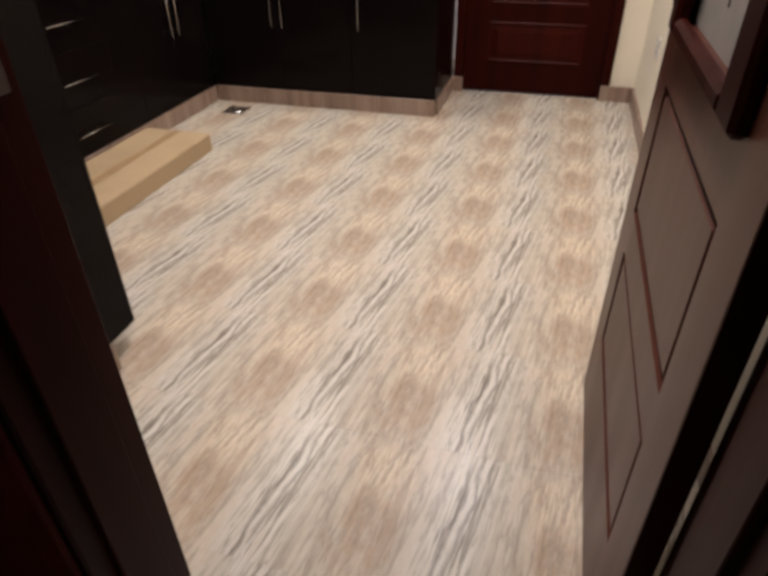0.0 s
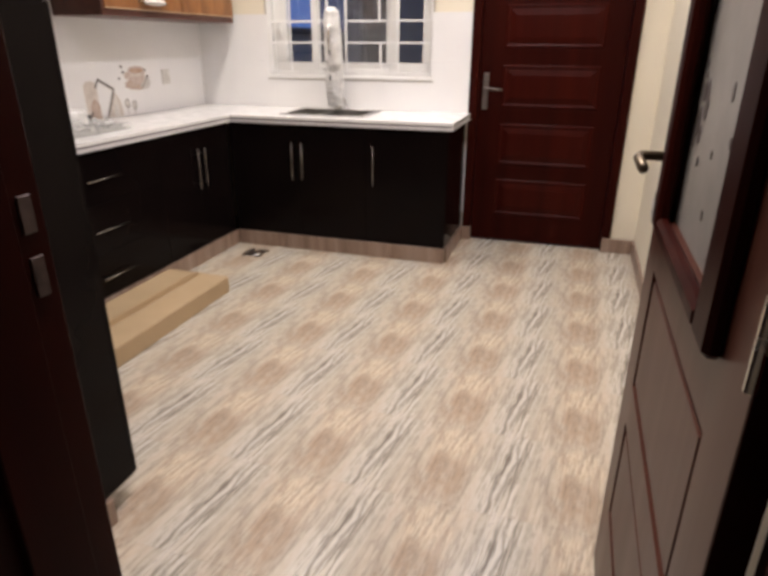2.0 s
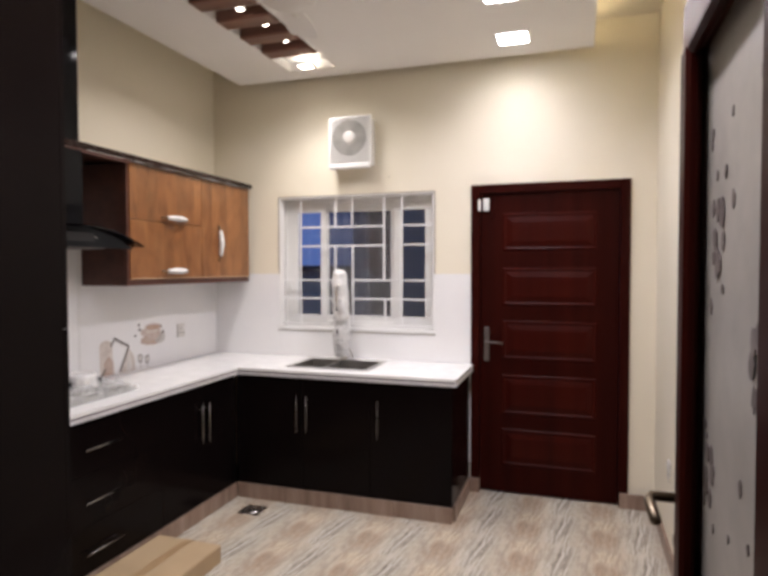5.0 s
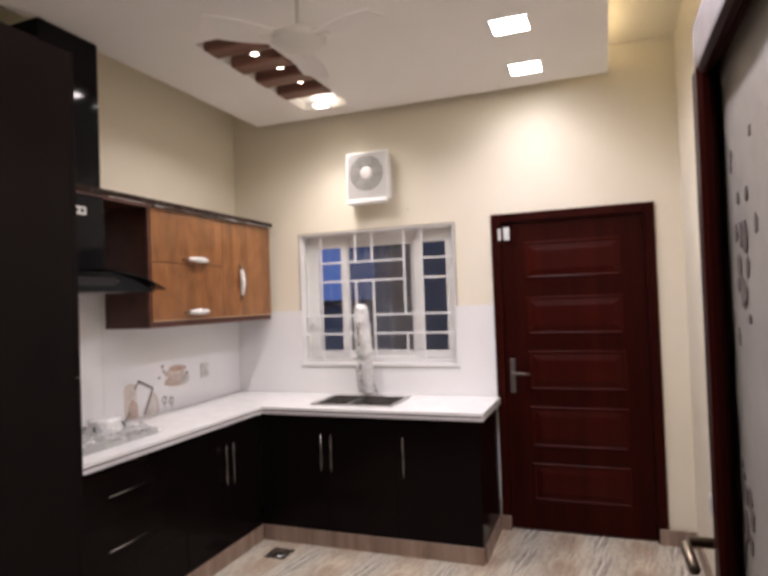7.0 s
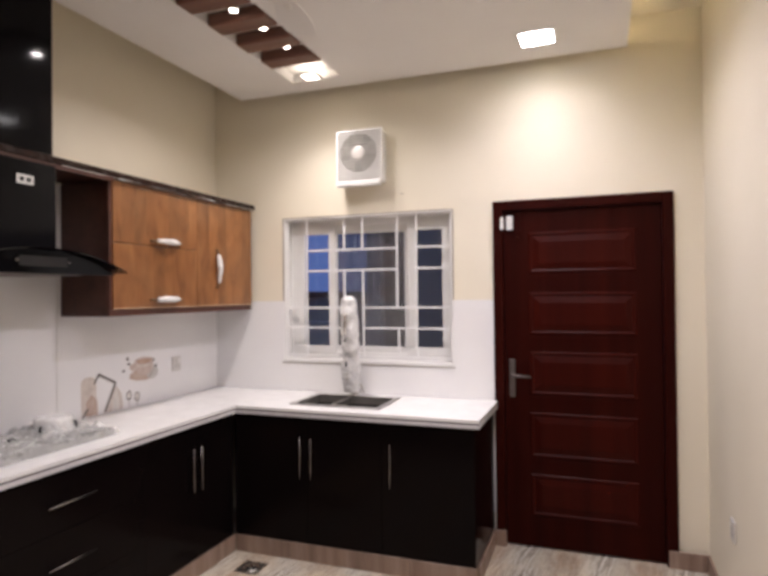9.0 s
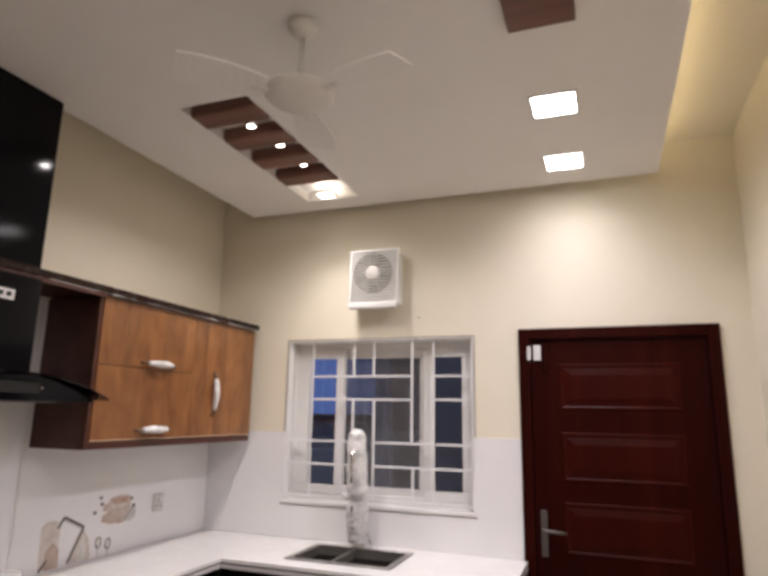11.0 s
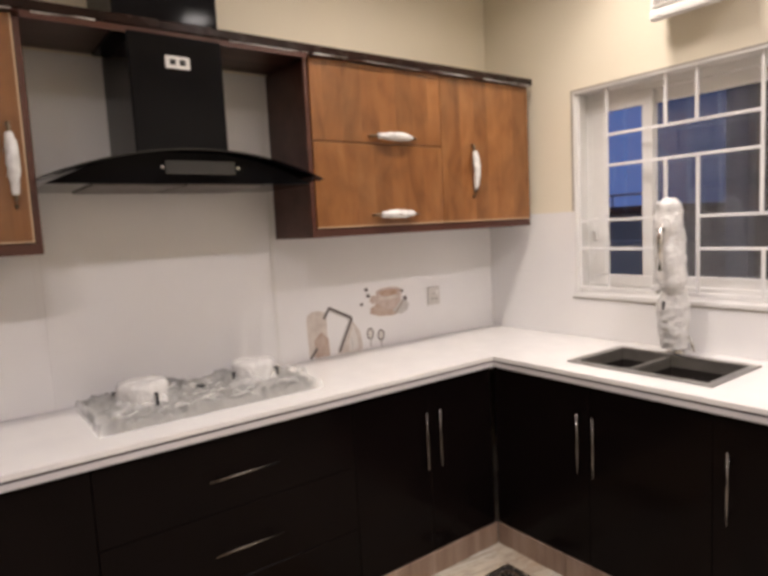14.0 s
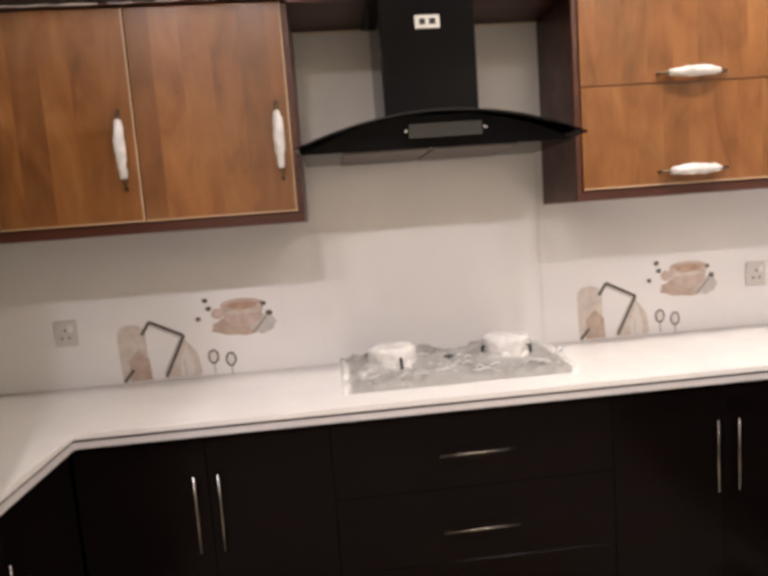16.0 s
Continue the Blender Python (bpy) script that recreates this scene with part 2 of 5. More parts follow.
def print_noise(kx, ky, detail, rough, lean=0.0):
    """Streaky noise that meets itself from one tile to the next."""
    ends = []
    for off in (0.0, -TH):
        sh = t.nodes.new("ShaderNodeCombineXYZ")
        y = madd(sep.outputs["Y"], 1.0, off)
        l.new(madd(madd(y, -lean, sep.outputs["X"]), kx, 0.0), sh.inputs[0])
        l.new(madd(y, ky, 0.0), sh.inputs[1])
        ends.append(noise_of(t, sh.outputs[0], 1.0, detail, rough))
    return mix(t, ALONG, ends[0], ends[1])


def shaped(value, stops):
    """A smooth profile of a coordinate given in metres from -0.25 to 0.25."""
    return ramp(t, madd(value, 2.0, 0.5), stops)


leaning = madd(sep.outputs["Y"], -0.13, sep.outputs["X"])
upright = madd(sep.outputs["Y"], -0.06, sep.outputs["X"])
loose = madd(print_noise(16, 9, 5, 0.65), 0.20, madd(upright, 1.0, -0.045))
tight = madd(print_noise(20, 9, 4, 0.6), 0.05, madd(print_noise(6, 5, 2, 0.5), 0.05, madd(leaning, 1.0, -0.004)))
streaks = print_noise(26, 2.6, 5, 0.6, 0.12)
fine = print_noise(80, 6.0, 4, 0.6, 0.14)
base = ramp(t, streaks, [(0.32, (0.42, 0.355, 0.28)), (0.45, (0.54, 0.475, 0.385)), (0.55, (0.635, 0.575, 0.48)), (0.68, (0.60, 0.50, 0.40))])
patchy = ramp(t, print_noise(14, 11, 5, 0.7), [(0.38, K(0.25)), (0.56, K(1))])
tan_x = shaped(loose, [(0.18, K(0)), (0.30, K(1)), (0.47, K(1)), (0.58, K(0))])
tan_y = shaped(sep.outputs["Y"], [(0.06, K(0.35)), (0.26, K(1)), (0.66, K(1)), (0.94, K(0.35))])
tan_c = ramp(t, streaks, [(0.34, (0.41, 0.295, 0.20)), (0.5, (0.49, 0.365, 0.265)), (0.66, (0.57, 0.445, 0.335))])
base = mix(t, both(both(both(tan_x, tan_y), patchy), K(0.9)), base, tan_c)
pale_y = shaped(sep.outputs["Y"], [(0.48, K(0)), (0.66, K(1)), (0.82, K(1)), (0.92, K(0))])
pale = both(both(tan_x, pale_y), ramp(t, print_noise(46, 5.5, 5, 0.7, 0.14), [(0.44, K(0)), (0.56, K(0.9))]))
base = mix(t, pale, base, (0.80, 0.715, 0.56))
grey_c = ramp(t, streaks, [(0.34, (0.50, 0.46, 0.385)), (0.5, (0.61, 0.57, 0.485)), (0.66, (0.70, 0.66, 0.58))])
vein_zone = shaped(tight, [(0.55, K(0)), (0.68, K(1)), (0.90, K(1)), (1.0, K(0))])
base = mix(t, both(vein_zone, K(0.85)), base, grey_c)
soft_edge = ramp(t, print_noise(13, 7, 3, 0.6), [(0.34, K(0.35)), (0.52, K(1))])


def contour(value, mid, half):
    """Branching lines where a noise crosses one level."""
    return ramp(t, value, [(mid - half, K(0)), (mid - half * 0.35, K(1)), (mid + half * 0.35, K(1)), (mid + half, K(0))])


rills = print_noise(42, 1.9, 4, 0.58, 0.13)
core = shaped(tight, [(0.62, K(0)), (0.70, K(1)), (0.86, K(1)), (0.95, K(0))])
base = mix(t, both(both(contour(rills, 0.565, 0.045), core), K(0.7)), base, (0.76, 0.73, 0.67))
base = mix(t, both(both(contour(rills, 0.470, 0.030), core), both(soft_edge, K(0.74))), base, (0.20, 0.18, 0.15))
base = mix(t, both(contour(print_noise(24, 2.4, 4, 0.65, 0.12), 0.49, 0.022), K(0.36)), base, (0.24, 0.20, 0.165))
for p0, w, depth, y_stops in ((0.740, 0.018, 0.80, ((0.07, 0.9), (0.35, 1), (0.66, 1), (0.90, 0.3))), (0.790, 0.014, 0.74, ((0.07, 0.1), (0.30, 0.7), (0.62, 1), (0.93, 0.9))),
                              (0.16, 0.014, 0.4, ((0.25, 0), (0.45, 1), (0.60, 1), (0.80, 0)))):
    ln = shaped(tight, [(p0 - w, K(0)), (p0 - w * 0.25, K(1)), (p0 + w * 0.25, K(1)), (p0 + w, K(0))])
    ends = shaped(sep.outputs["Y"], [(p, K(k)) for p, k in y_stops])
    base = mix(t, both(both(both(ln, ends), soft_edge), K(depth)), base, (0.20, 0.175, 0.145))
flecks = ramp(t, print_noise(36, 30, 2, 0.5), [(0.27, K(1)), (0.32, K(0))])
base = mix(t, both(flecks, K(0.45)), base, (0.22, 0.15, 0.105))
base = mix(t, 0.15, base, ramp(t, fine, [(0.35, K(0.25)), (0.65, K(0.75))]), "OVERLAY")
base = mix(t, 0.22, base, ramp(t, print_noise(34, 16, 5, 0.7, 0.13), [(0.36, K(0.26)), (0.5, K(0.5)), (0.64, K(0.74))]), "OVERLAY")
obinfo = t.nodes.new("ShaderNodeObjectInfo")
base = mix(t, 0.10, base, ramp(t, obinfo.outputs["Random"], [(0.0, (0.47, 0.50, 0.53)), (1.0, (0.54, 0.49, 0.485))]), "OVERLAY")
base = mix(t, 1.0, base, (0.835, 0.815, 0.785), "MULTIPLY")
l.new(base, b.inputs["Base Color"])
l.new(ramp(t, streaks, [(0.3, K(0.30)), (0.7, K(0.22))]), b.inputs["Roughness"])
b.inputs["Specular IOR Level"].default_value = 0.22
bump(t, b, fine, 0.05, 0.0005)


# ---- mesh helpers ----
def block(x0, x1, y0, y1, z0, z1, bevel=0.0, seg=1, bm=None):
    own = bm is None
    bm = bmesh.new() if own else bm
    made = bmesh.ops.create_cube(bm, size=1.0)["verts"]
    bmesh.ops.scale(bm, vec=(x1 - x0, y1 - y0, z1 - z0), verts=made)
    bmesh.ops.translate(bm, vec=((x0 + x1) / 2, (y0 + y1) / 2, (z0 + z1) / 2), verts=made)
    if bevel:
        edges = list({e for v in made for e in v.link_edges})
        bmesh.ops.bevel(bm, geom=edges, offset=bevel, segments=seg, affect="EDGES", profile=0.5)
    return bm


def blocks(*specs, bevel=0.0):
    bm = bmesh.new()
    for s in specs:
        block(*s, bevel=bevel, bm=bm)
    return bm


def sheet(cells, z0, z1):
    """One joined slab that covers the given rectangles."""
    xs = sorted({round(v, 5) for c in cells for v in c[:2]})
    ys = sorted({round(v, 5) for c in cells for v in c[2:]})
    bm = bmesh.new()
    grid = {}

    def corner(i, j):
        if (i, j) not in grid:
            grid[(i, j)] = bm.verts.new((xs[i], ys[j], z0))
        return grid[(i, j)]

    for i in range(len(xs) - 1):
        for j in range(len(ys) - 1):
            mx, my = (xs[i] + xs[i + 1]) / 2, (ys[j] + ys[j + 1]) / 2
            if any(c[0] < mx < c[1] and c[2] < my < c[3] for c in cells):
                bm.faces.new((corner(i, j), corner(i + 1, j), corner(i + 1, j + 1), corner(i, j + 1)))
    g = bmesh.ops.extrude_face_region(bm, geom=bm.faces[:])
    bmesh.ops.translate(bm, vec=(0, 0, z1 - z0), verts=[v for v in g["geom"] if isinstance(v, bmesh.types.BMVert)])
    return bm


def tube(points, radius, sides=10, bm=None, cap=True, radii=None):
    """A round bar along a line of points."""
    bm = bm or bmesh.new()
    pts = [Vector(p) for p in points]
    rings = []
    for i, p in enumerate(pts):
        d = (pts[min(i + 1, len(pts) - 1)] - pts[max(i - 1, 0)]).normalized()
        u = d.orthogonal().normalized()
        if abs(d.z) < 0.9:
            u = d.cross(Vector((0, 0, 1))).normalized()
        else:
            u = d.cross(Vector((1, 0, 0))).normalized()
        w = d.cross(u)
        r = radii[i] if radii else radius
        rings.append([bm.verts.new(p + r * (math.cos(a) * u + math.sin(a) * w)) for a in (2 * math.pi * k / sides for k in range(sides))])
    for a, c in zip(rings, rings[1:]):
        for k in range(sides):
            bm.faces.new((a[k], a[(k + 1) % sides], c[(k + 1) % sides], c[k]))
    if cap:
        bm.faces.new(rings[0][::-1])
        bm.faces.new(rings[-1])
    return bm


def lathe(profile, sides=32, axis="z", at=(0, 0, 0)):
    """Turned shape from (radius, height) pairs."""
    bm = bmesh.new()
    rings = []
    for r, h in profile:
        ring = []
        for k in range(sides):
            a = 2 * math.pi * k / sides
            c, s_ = r * math.cos(a), r * math.sin(a)
            p = {"z": (c, s_, h), "y": (c, h, s_), "x": (h, c, s_)}[axis]
            ring.append(bm.verts.new(Vector(p) + Vector(at)))
        rings.append(ring)
    for a, c in zip(rings, rings[1:]):
        for k in range(sides):
            bm.faces.new((a[k], a[(k + 1) % sides], c[(k + 1) % sides], c[k]))
    bm.faces.new(rings[0][::-1])
    bm.faces.new(rings[-1])
    bmesh.ops.recalc_face_normals(bm, faces=bm.faces)
    return bm


def mesh_of(name, bm, material, smooth=False):
    bmesh.ops.recalc_face_normals(bm, faces=bm.faces)
    me = bpy.data.meshes.new(name)
    bm.to_mesh(me)
    bm.free()
    me.materials.append(material)
    if smooth:
        me.shade_smooth()
        for e in me.edges:
            pass
    return me


def solid(name, bm, material, label="", category="", group="", kind="", smooth=False):
    return tagged(new(name, mesh_of(name, bm, material, smooth)), label, category, group, kind)


def thing(name, at, label, category, group=""):
    ob = new(name)
    ob.empty_display_size = 0.05
    ob.location = at
    return tagged(ob, label, category, group)


def part(name, bm, material, parent, label="", smooth=False):
    """One mesh under a thing or a part; bm is in world metres."""
    bpy.context.view_layer.update()
    ob = new(name, mesh_of(name, bm, material, smooth))
    ob.parent = parent
    ob.matrix_parent_inverse = parent.matrix_world.inverted()
    if label:
        ob["label"] = label
    return ob


# ---- setting ----
WX0, WX1, WZ0, WZ1 = 0.702, 1.963, 1.086, 2.108       # window opening
DX0, DX1, DZ1 = 2.235, 3.29, 2.14                     # outer door with its frame
NT = 0.20
solid("wall_north", blocks(
    (W - 0.2, WX0, N, N + NT, FL, CEIL), (WX0, WX1, N, N + NT, FL, WZ0), (WX0, WX1, N, N + NT, WZ1, CEIL),
    (WX1, DX0, N, N + NT, FL, CEIL), (DX0, DX1, N, N + NT, DZ1, CEIL), (DX1, E + 0.2, N, N + NT, FL, CEIL)), PAINT,
    "cream painted wall with window and door openings", "wall", kind="structure")
solid("wall_west", block(W - 0.2, W, S_OUT, N, FL, CEIL), PAINT, "cream painted wall behind the long worktop", "wall", kind="structure")
solid("wall_east", block(E, E + 0.2, S_OUT, N, FL, CEIL), PAINT, "plain cream painted side wall", "wall", kind="structure")
FO = 0.055
solid("wall_south", blocks((W, JL - FO, S_OUT, S, FL, CEIL), (JR + FO, E, S_OUT, S, FL, CEIL), (JL - FO, JR + FO, S_OUT, S, 2.15, CEIL)),
      PAINT, "cream painted wall with the inner doorway", "wall", kind="structure")
# Assumed hall, walled in around the camera's starting place.
HX0, HX1, HY0 = 1.2, 4.6, 0.9
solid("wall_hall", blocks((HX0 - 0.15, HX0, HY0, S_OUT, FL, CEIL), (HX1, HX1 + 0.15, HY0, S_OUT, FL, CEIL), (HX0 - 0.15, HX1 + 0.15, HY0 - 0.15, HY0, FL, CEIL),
                          (HX0 - 0.15, W, S_OUT, S_OUT + 0.001, FL, CEIL), (E + 0.2, HX1 + 0.15, S_OUT, S_OUT + 0.15, FL, CEIL)), HALL, "plain hall walls, assumed and out of view", "wall", kind="structure")
solid("ceiling", block(-0.2, HX1 + 0.2, HY0 - 0.2, N + 0.2, CEIL, CEIL + 0.15), PAINT, "cream painted ceiling slab", "ceiling", kind="structure")

# hung ceiling with a slot for the slats
PX0, PX1, PY0, PY1 = 0.40, 3.05, 3.35, 6.80
TX0, TX1, TY0, TY1 = 0.93, 1.29, 5.33, 6.62
UX0, UX1, UY0, UY1 = 2.45, 2.68, 4.55, 5.22
PT = PANEL + 0.06
solid("ceiling_hung", sheet([(PX0, TX0, PY0, PY1), (TX0, TX1, PY0, TY0), (TX0, TX1, TY1, PY1), (TX1, PX1, PY0, PY1)], PANEL, PT), CEILING,
      "white hung ceiling panel with lit edge gap", "ceiling", kind="structure")
solid("ceiling_slot", block(TX0 - 0.02, TX1 + 0.02, TY0 - 0.02, TY1 + 0.02, PT, PT + 0.02), CEILING, "white back of the ceiling slot", "ceiling", kind="structure")
# slats in the ceiling slot
def slat_tray():
    tray = thing("ceiling_slat_tray", ((TX0 + TX1) / 2, (TY0 + TY1) / 2, PT), "row of walnut slats in a ceiling slot with small spots", "ceiling light")
    pitch = 0.262
    for i in range(4):
        y0 = 5.40 + i * pitch
        part("slat", block(TX0 + 0.004, TX1 - 0.004, y0, y0 + 0.135, PANEL - 0.012, PT - 0.002, 0.012, 2), SLAT, tray)
    for i, (sx, sy) in enumerate(SPOTS):
        sp = part("spot", lathe([(0.030, PT - 0.03), (0.034, PT - 0.044), (0.030, PT - 0.050)], 20, "z", (sx, sy, 0)), CHROME, tray, "small chrome spot", True)
        part("lens", lathe([(0.0, PT - 0.0515), (0.021, PT - 0.0515), (0.021, PT - 0.049)][1:], 18, "z", (sx, sy, 0)), LEDWARM, sp, "lit lens")
    return tray


slat_tray()


def downlight(x, y, size, glow, label):
    d = thing("downlight", (x, y, PANEL), label, "ceiling light", "ceiling downlights")
    bm = blocks((x - size, x + size, y - size, y - size + 0.014, PANEL - 0.008, PANEL + 0.004), (x - size, x + size, y + size - 0.014, y + size, PANEL - 0.008, PANEL + 0.004),
                (x - size, x - size + 0.014, y - size + 0.014, y + size - 0.014, PANEL - 0.008, PANEL + 0.004), (x + size - 0.014, x + size, y - size + 0.014, y + size - 0.014, PANEL - 0.008, PANEL + 0.004))
    part("trim", bm, WHITEPVC, d)
    part("lit_panel", block(x - size + 0.014, x + size - 0.014, y - size + 0.014, y + size - 0.014, PANEL - 0.004, PANEL + 0.002), glow, d, "bright white diffuser")


# The two south fixtures are assumed, like their lamps.
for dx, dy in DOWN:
    # Panels are oversize, so the lamps' glare goes into their shape.
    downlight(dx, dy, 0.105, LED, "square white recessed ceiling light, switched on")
downlight(1.10, 6.535, 0.06, LEDWARM, "small warm recessed light, switched on")
# Assumed fixture for the added south lamp.
downlight(1.10, 4.10, 0.06, LEDWARM, "small warm recessed light, switched on")
solid("ceiling_panel", blocks((UX0, UX1, UY0, UY1, PANEL - 0.03, PANEL - 0.001), bevel=0.003), SLAT, "flat walnut panel fixed to the hung ceiling", "ceiling panel")
for x0, x1, y0, y1 in ((PX1 - 0.05, PX1 - 0.035, PY0 + 0.3, PY1 - 0.05),):
    solid("led_strip", block(x0, x1, y0, y1, PT + 0.001, PT + 0.012), STRIP, "thin warm light strip above the hung ceiling's edge", "light strip", "cove strips")


FANGREY = mottled("pale_grey_enamel", (0.78, 0.755, 0.71), (0.73, 0.705, 0.66), 0.5, 6, 80, 0.03)


def ceiling_fan(x, y):
    f = thing("ceiling_fan", (x, y, PANEL), "pale grey three-blade ceiling fan on a short rod", "ceiling fan")
    part("canopy", lathe([(0.02, PANEL), (0.055, PANEL - 0.004), (0.05, PANEL - 0.03), (0.018, PANEL - 0.06)], 28, "z", (x, y, 0)), FANGREY, f, "", True)
    part("rod", tube([(x, y, PANEL - 0.05), (x, y, 2.76)], 0.011, 12), FANGREY, f, "", True)
    part("motor", lathe([(0.03, 2.765), (0.08, 2.757), (0.118, 2.735), (0.122, 2.715), (0.105, 2.700), (0.03, 2.694)], 36, "z", (x, y, 0)), FANGREY, f, "", True)
    for k in range(3):
        a = radians(106 + 120 * k)
        bm = bmesh.new()
        rows = []
        for i in range(9):
            r = 0.12 + 0.30 * i / 8
            w = 0.045 + 0.03 * math.sin(math.pi * i / 10)
            tilt = 0.012
            rows.append([bm.verts.new((r, s_ * w, 2.715 + s_ * tilt + dz)) for s_, dz in ((-1, 0), (1, 0), (1, 0.005), (-1, 0.005))])
        for p, q in zip(rows, rows[1:]):
            for j in range(4):
                bm.faces.new((p[j], p[(j + 1) % 4], q[(j + 1) % 4], q[j]))
        bm.faces.new(rows[0][::-1])
        bm.faces.new(rows[-1])
        bmesh.ops.transform(bm, matrix=pose(x, y, 0) @ Matrix.Rotation(a, 4, "Z"), verts=bm.verts)
        bl = part("blade", bm, CEILING, f)
        arm = block(0.08, 0.17, -0.014, 0.014, 2.706, 2.712, 0.002)
        bmesh.ops.transform(arm, matrix=pose(x, y, 0) @ Matrix.Rotation(a, 4, "Z"), verts=arm.verts)
        part("bracket", arm, FANGREY, bl)


ceiling_fan(1.76, 4.97)

# ---- window ----
BEAD = mottled("grey_beige_bead", (0.36, 0.32, 0.27), (0.30, 0.27, 0.23), 0.5, 10, 90, 0.05)


def window():
    w = tagged(new("window_1"), "white sliding window with a white steel grille", "window", kind="structure")
    w.location = ((WX0 + WX1) / 2, N, WZ0)
    t_ = 0.012
    part("window_frame", blocks((WX0, WX1, N - 0.004, N + 0.10, WZ1 - t_, WZ1), (WX0, WX0 + t_, N - 0.004, N + 0.10, WZ0 + 0.004, WZ1 - t_), (WX1 - t_, WX1, N - 0.004, N + 0.10, WZ0 + 0.004, WZ1 - t_),
                                bevel=0.002), WHITEPVC, w)
    bd = 0.007
    part("edge_bead", blocks((WX0 - bd, WX1 + bd, N - 0.007, N - 0.0005, WZ1, WZ1 + bd), (WX0 - bd, WX0, N - 0.007, N - 0.0005, 1.512, WZ1), (WX1, WX1 + bd, N - 0.007, N - 0.0005, 1.512, WZ1)),
         BEAD, w, "thin grey-beige edge bead")
    part("window_sill", block(WX0 - 0.012, WX1 + 0.012, N - 0.012, N + 0.115, WZ0 - 0.018, WZ0 + 0.004, 0.004, 2), WHITEPVC, w)
    part("sill_line", block(WX0 - 0.012, WX1 + 0.012, N - 0.0115, N - 0.0085, WZ0 - 0.0255, WZ0 - 0.019), BEAD, w, "thin grey line under the sill")
    y0, y1 = N + 0.10, N + 0.155
    f = 0.05
    part("outer_frame", blocks((WX0, WX1, y0, y1, WZ1 - f, WZ1), (WX0, WX1, y0, y1, WZ0 + 0.004, WZ0 + f), (WX0, WX0 + f, y0, y1, WZ0 + f, WZ1 - f), (WX1 - f, WX1, y0, y1, WZ0 + f, WZ1 - f),
                               bevel=0.003), WHITEPVC, w)
    for x0, x1, dy in ((0.747, 1.072, 0.012), (1.018, 1.646, 0.036), (1.622, 1.925, 0.012)):
        a, c, s_ = y0 + dy - 0.018, y0 + dy + 0.004, 0.056
        z0, z1 = WZ0 + 0.040, WZ1 - 0.045
        sl = s_ + (0.016 if x0 < 0.8 else 0.0)
        sash = part("sash", blocks((x0, x1, a, c, z1 - s_ - 0.012, z1), (x0, x1, a, c, z0, z0 + s_), (x0, x0 + sl, a, c, z0 + s_, z1 - s_ - 0.012), (x1 - s_, x1, a, c, z0 + s_, z1 - s_ - 0.012),
                                   bevel=0.004), WHITEPVC, w)
        p = part("pane", block(x0 + sl - 0.005, x1 - s_ + 0.005, a + 0.008, a + 0.013, z0 + s_ - 0.005, z1 - s_ - 0.007), PANE, sash)
        p.visible_shadow = False
        if 0.9 < x0 < 1.2:
            net = part("fly_screen", block(x0 + sl - 0.004, x1 - s_ + 0.004, a + 0.015, a + 0.0158, z0 + s_ - 0.004, z1 - s_ - 0.008), NET, sash, "fine grey insect mesh")
            net.visible_shadow = False
    part("latch", blocks((0.745, 0.775, N + 0.085, N + 0.10, 1.36, 1.47), (0.752, 0.768, N + 0.07, N + 0.085, 1.40, 1.46), bevel=0.003), WHITEPVC, w)
    return w


window()


def grille():
    g = thing("window_grille", ((WX0 + WX1) / 2, N, WZ0), "white steel bars in a stepped pattern across the window", "window grille")
    r = 0.0065
    ya, yb = N + 0.018, N + 0.030
    zt, zb = WZ1 - 0.004, WZ0 + 0.03
    bars = []
    for x, z0, z1 in ((0.72, zb, zt), (0.876, zb, zt), (1.172, 1.87, zt), (1.31, 1.87, zt), (1.172, zb, 1.725), (1.316, zb, 1.725), (1.568, 1.46, zt),
                      (1.577, zb, 1.317), (1.707, zb, zt), (1.945, zb, zt)):
        bars.append((x - r, x + r, ya, yb, z0, z1))
    for x0, x1, z in ((0.876, 1.568, 1.872), (1.707, 1.945, 1.872), (0.876, 1.568, 1.725), (1.707, 1.945, 1.727), (0.72, 1.172, 1.46), (1.316, 1.945, 1.46),
                      (0.72, 1.172, 1.317), (1.316, 1.945, 1.317), (0.72, 1.945, zb), (0.72, 1.945, zt)):
        bars.append((x0, x1, ya + 0.002, yb + 0.002, z - r, z + r))
    for bspec in bars:
        part("bar", block(*bspec, bevel=0.001), WHITESTEEL, g)


grille()

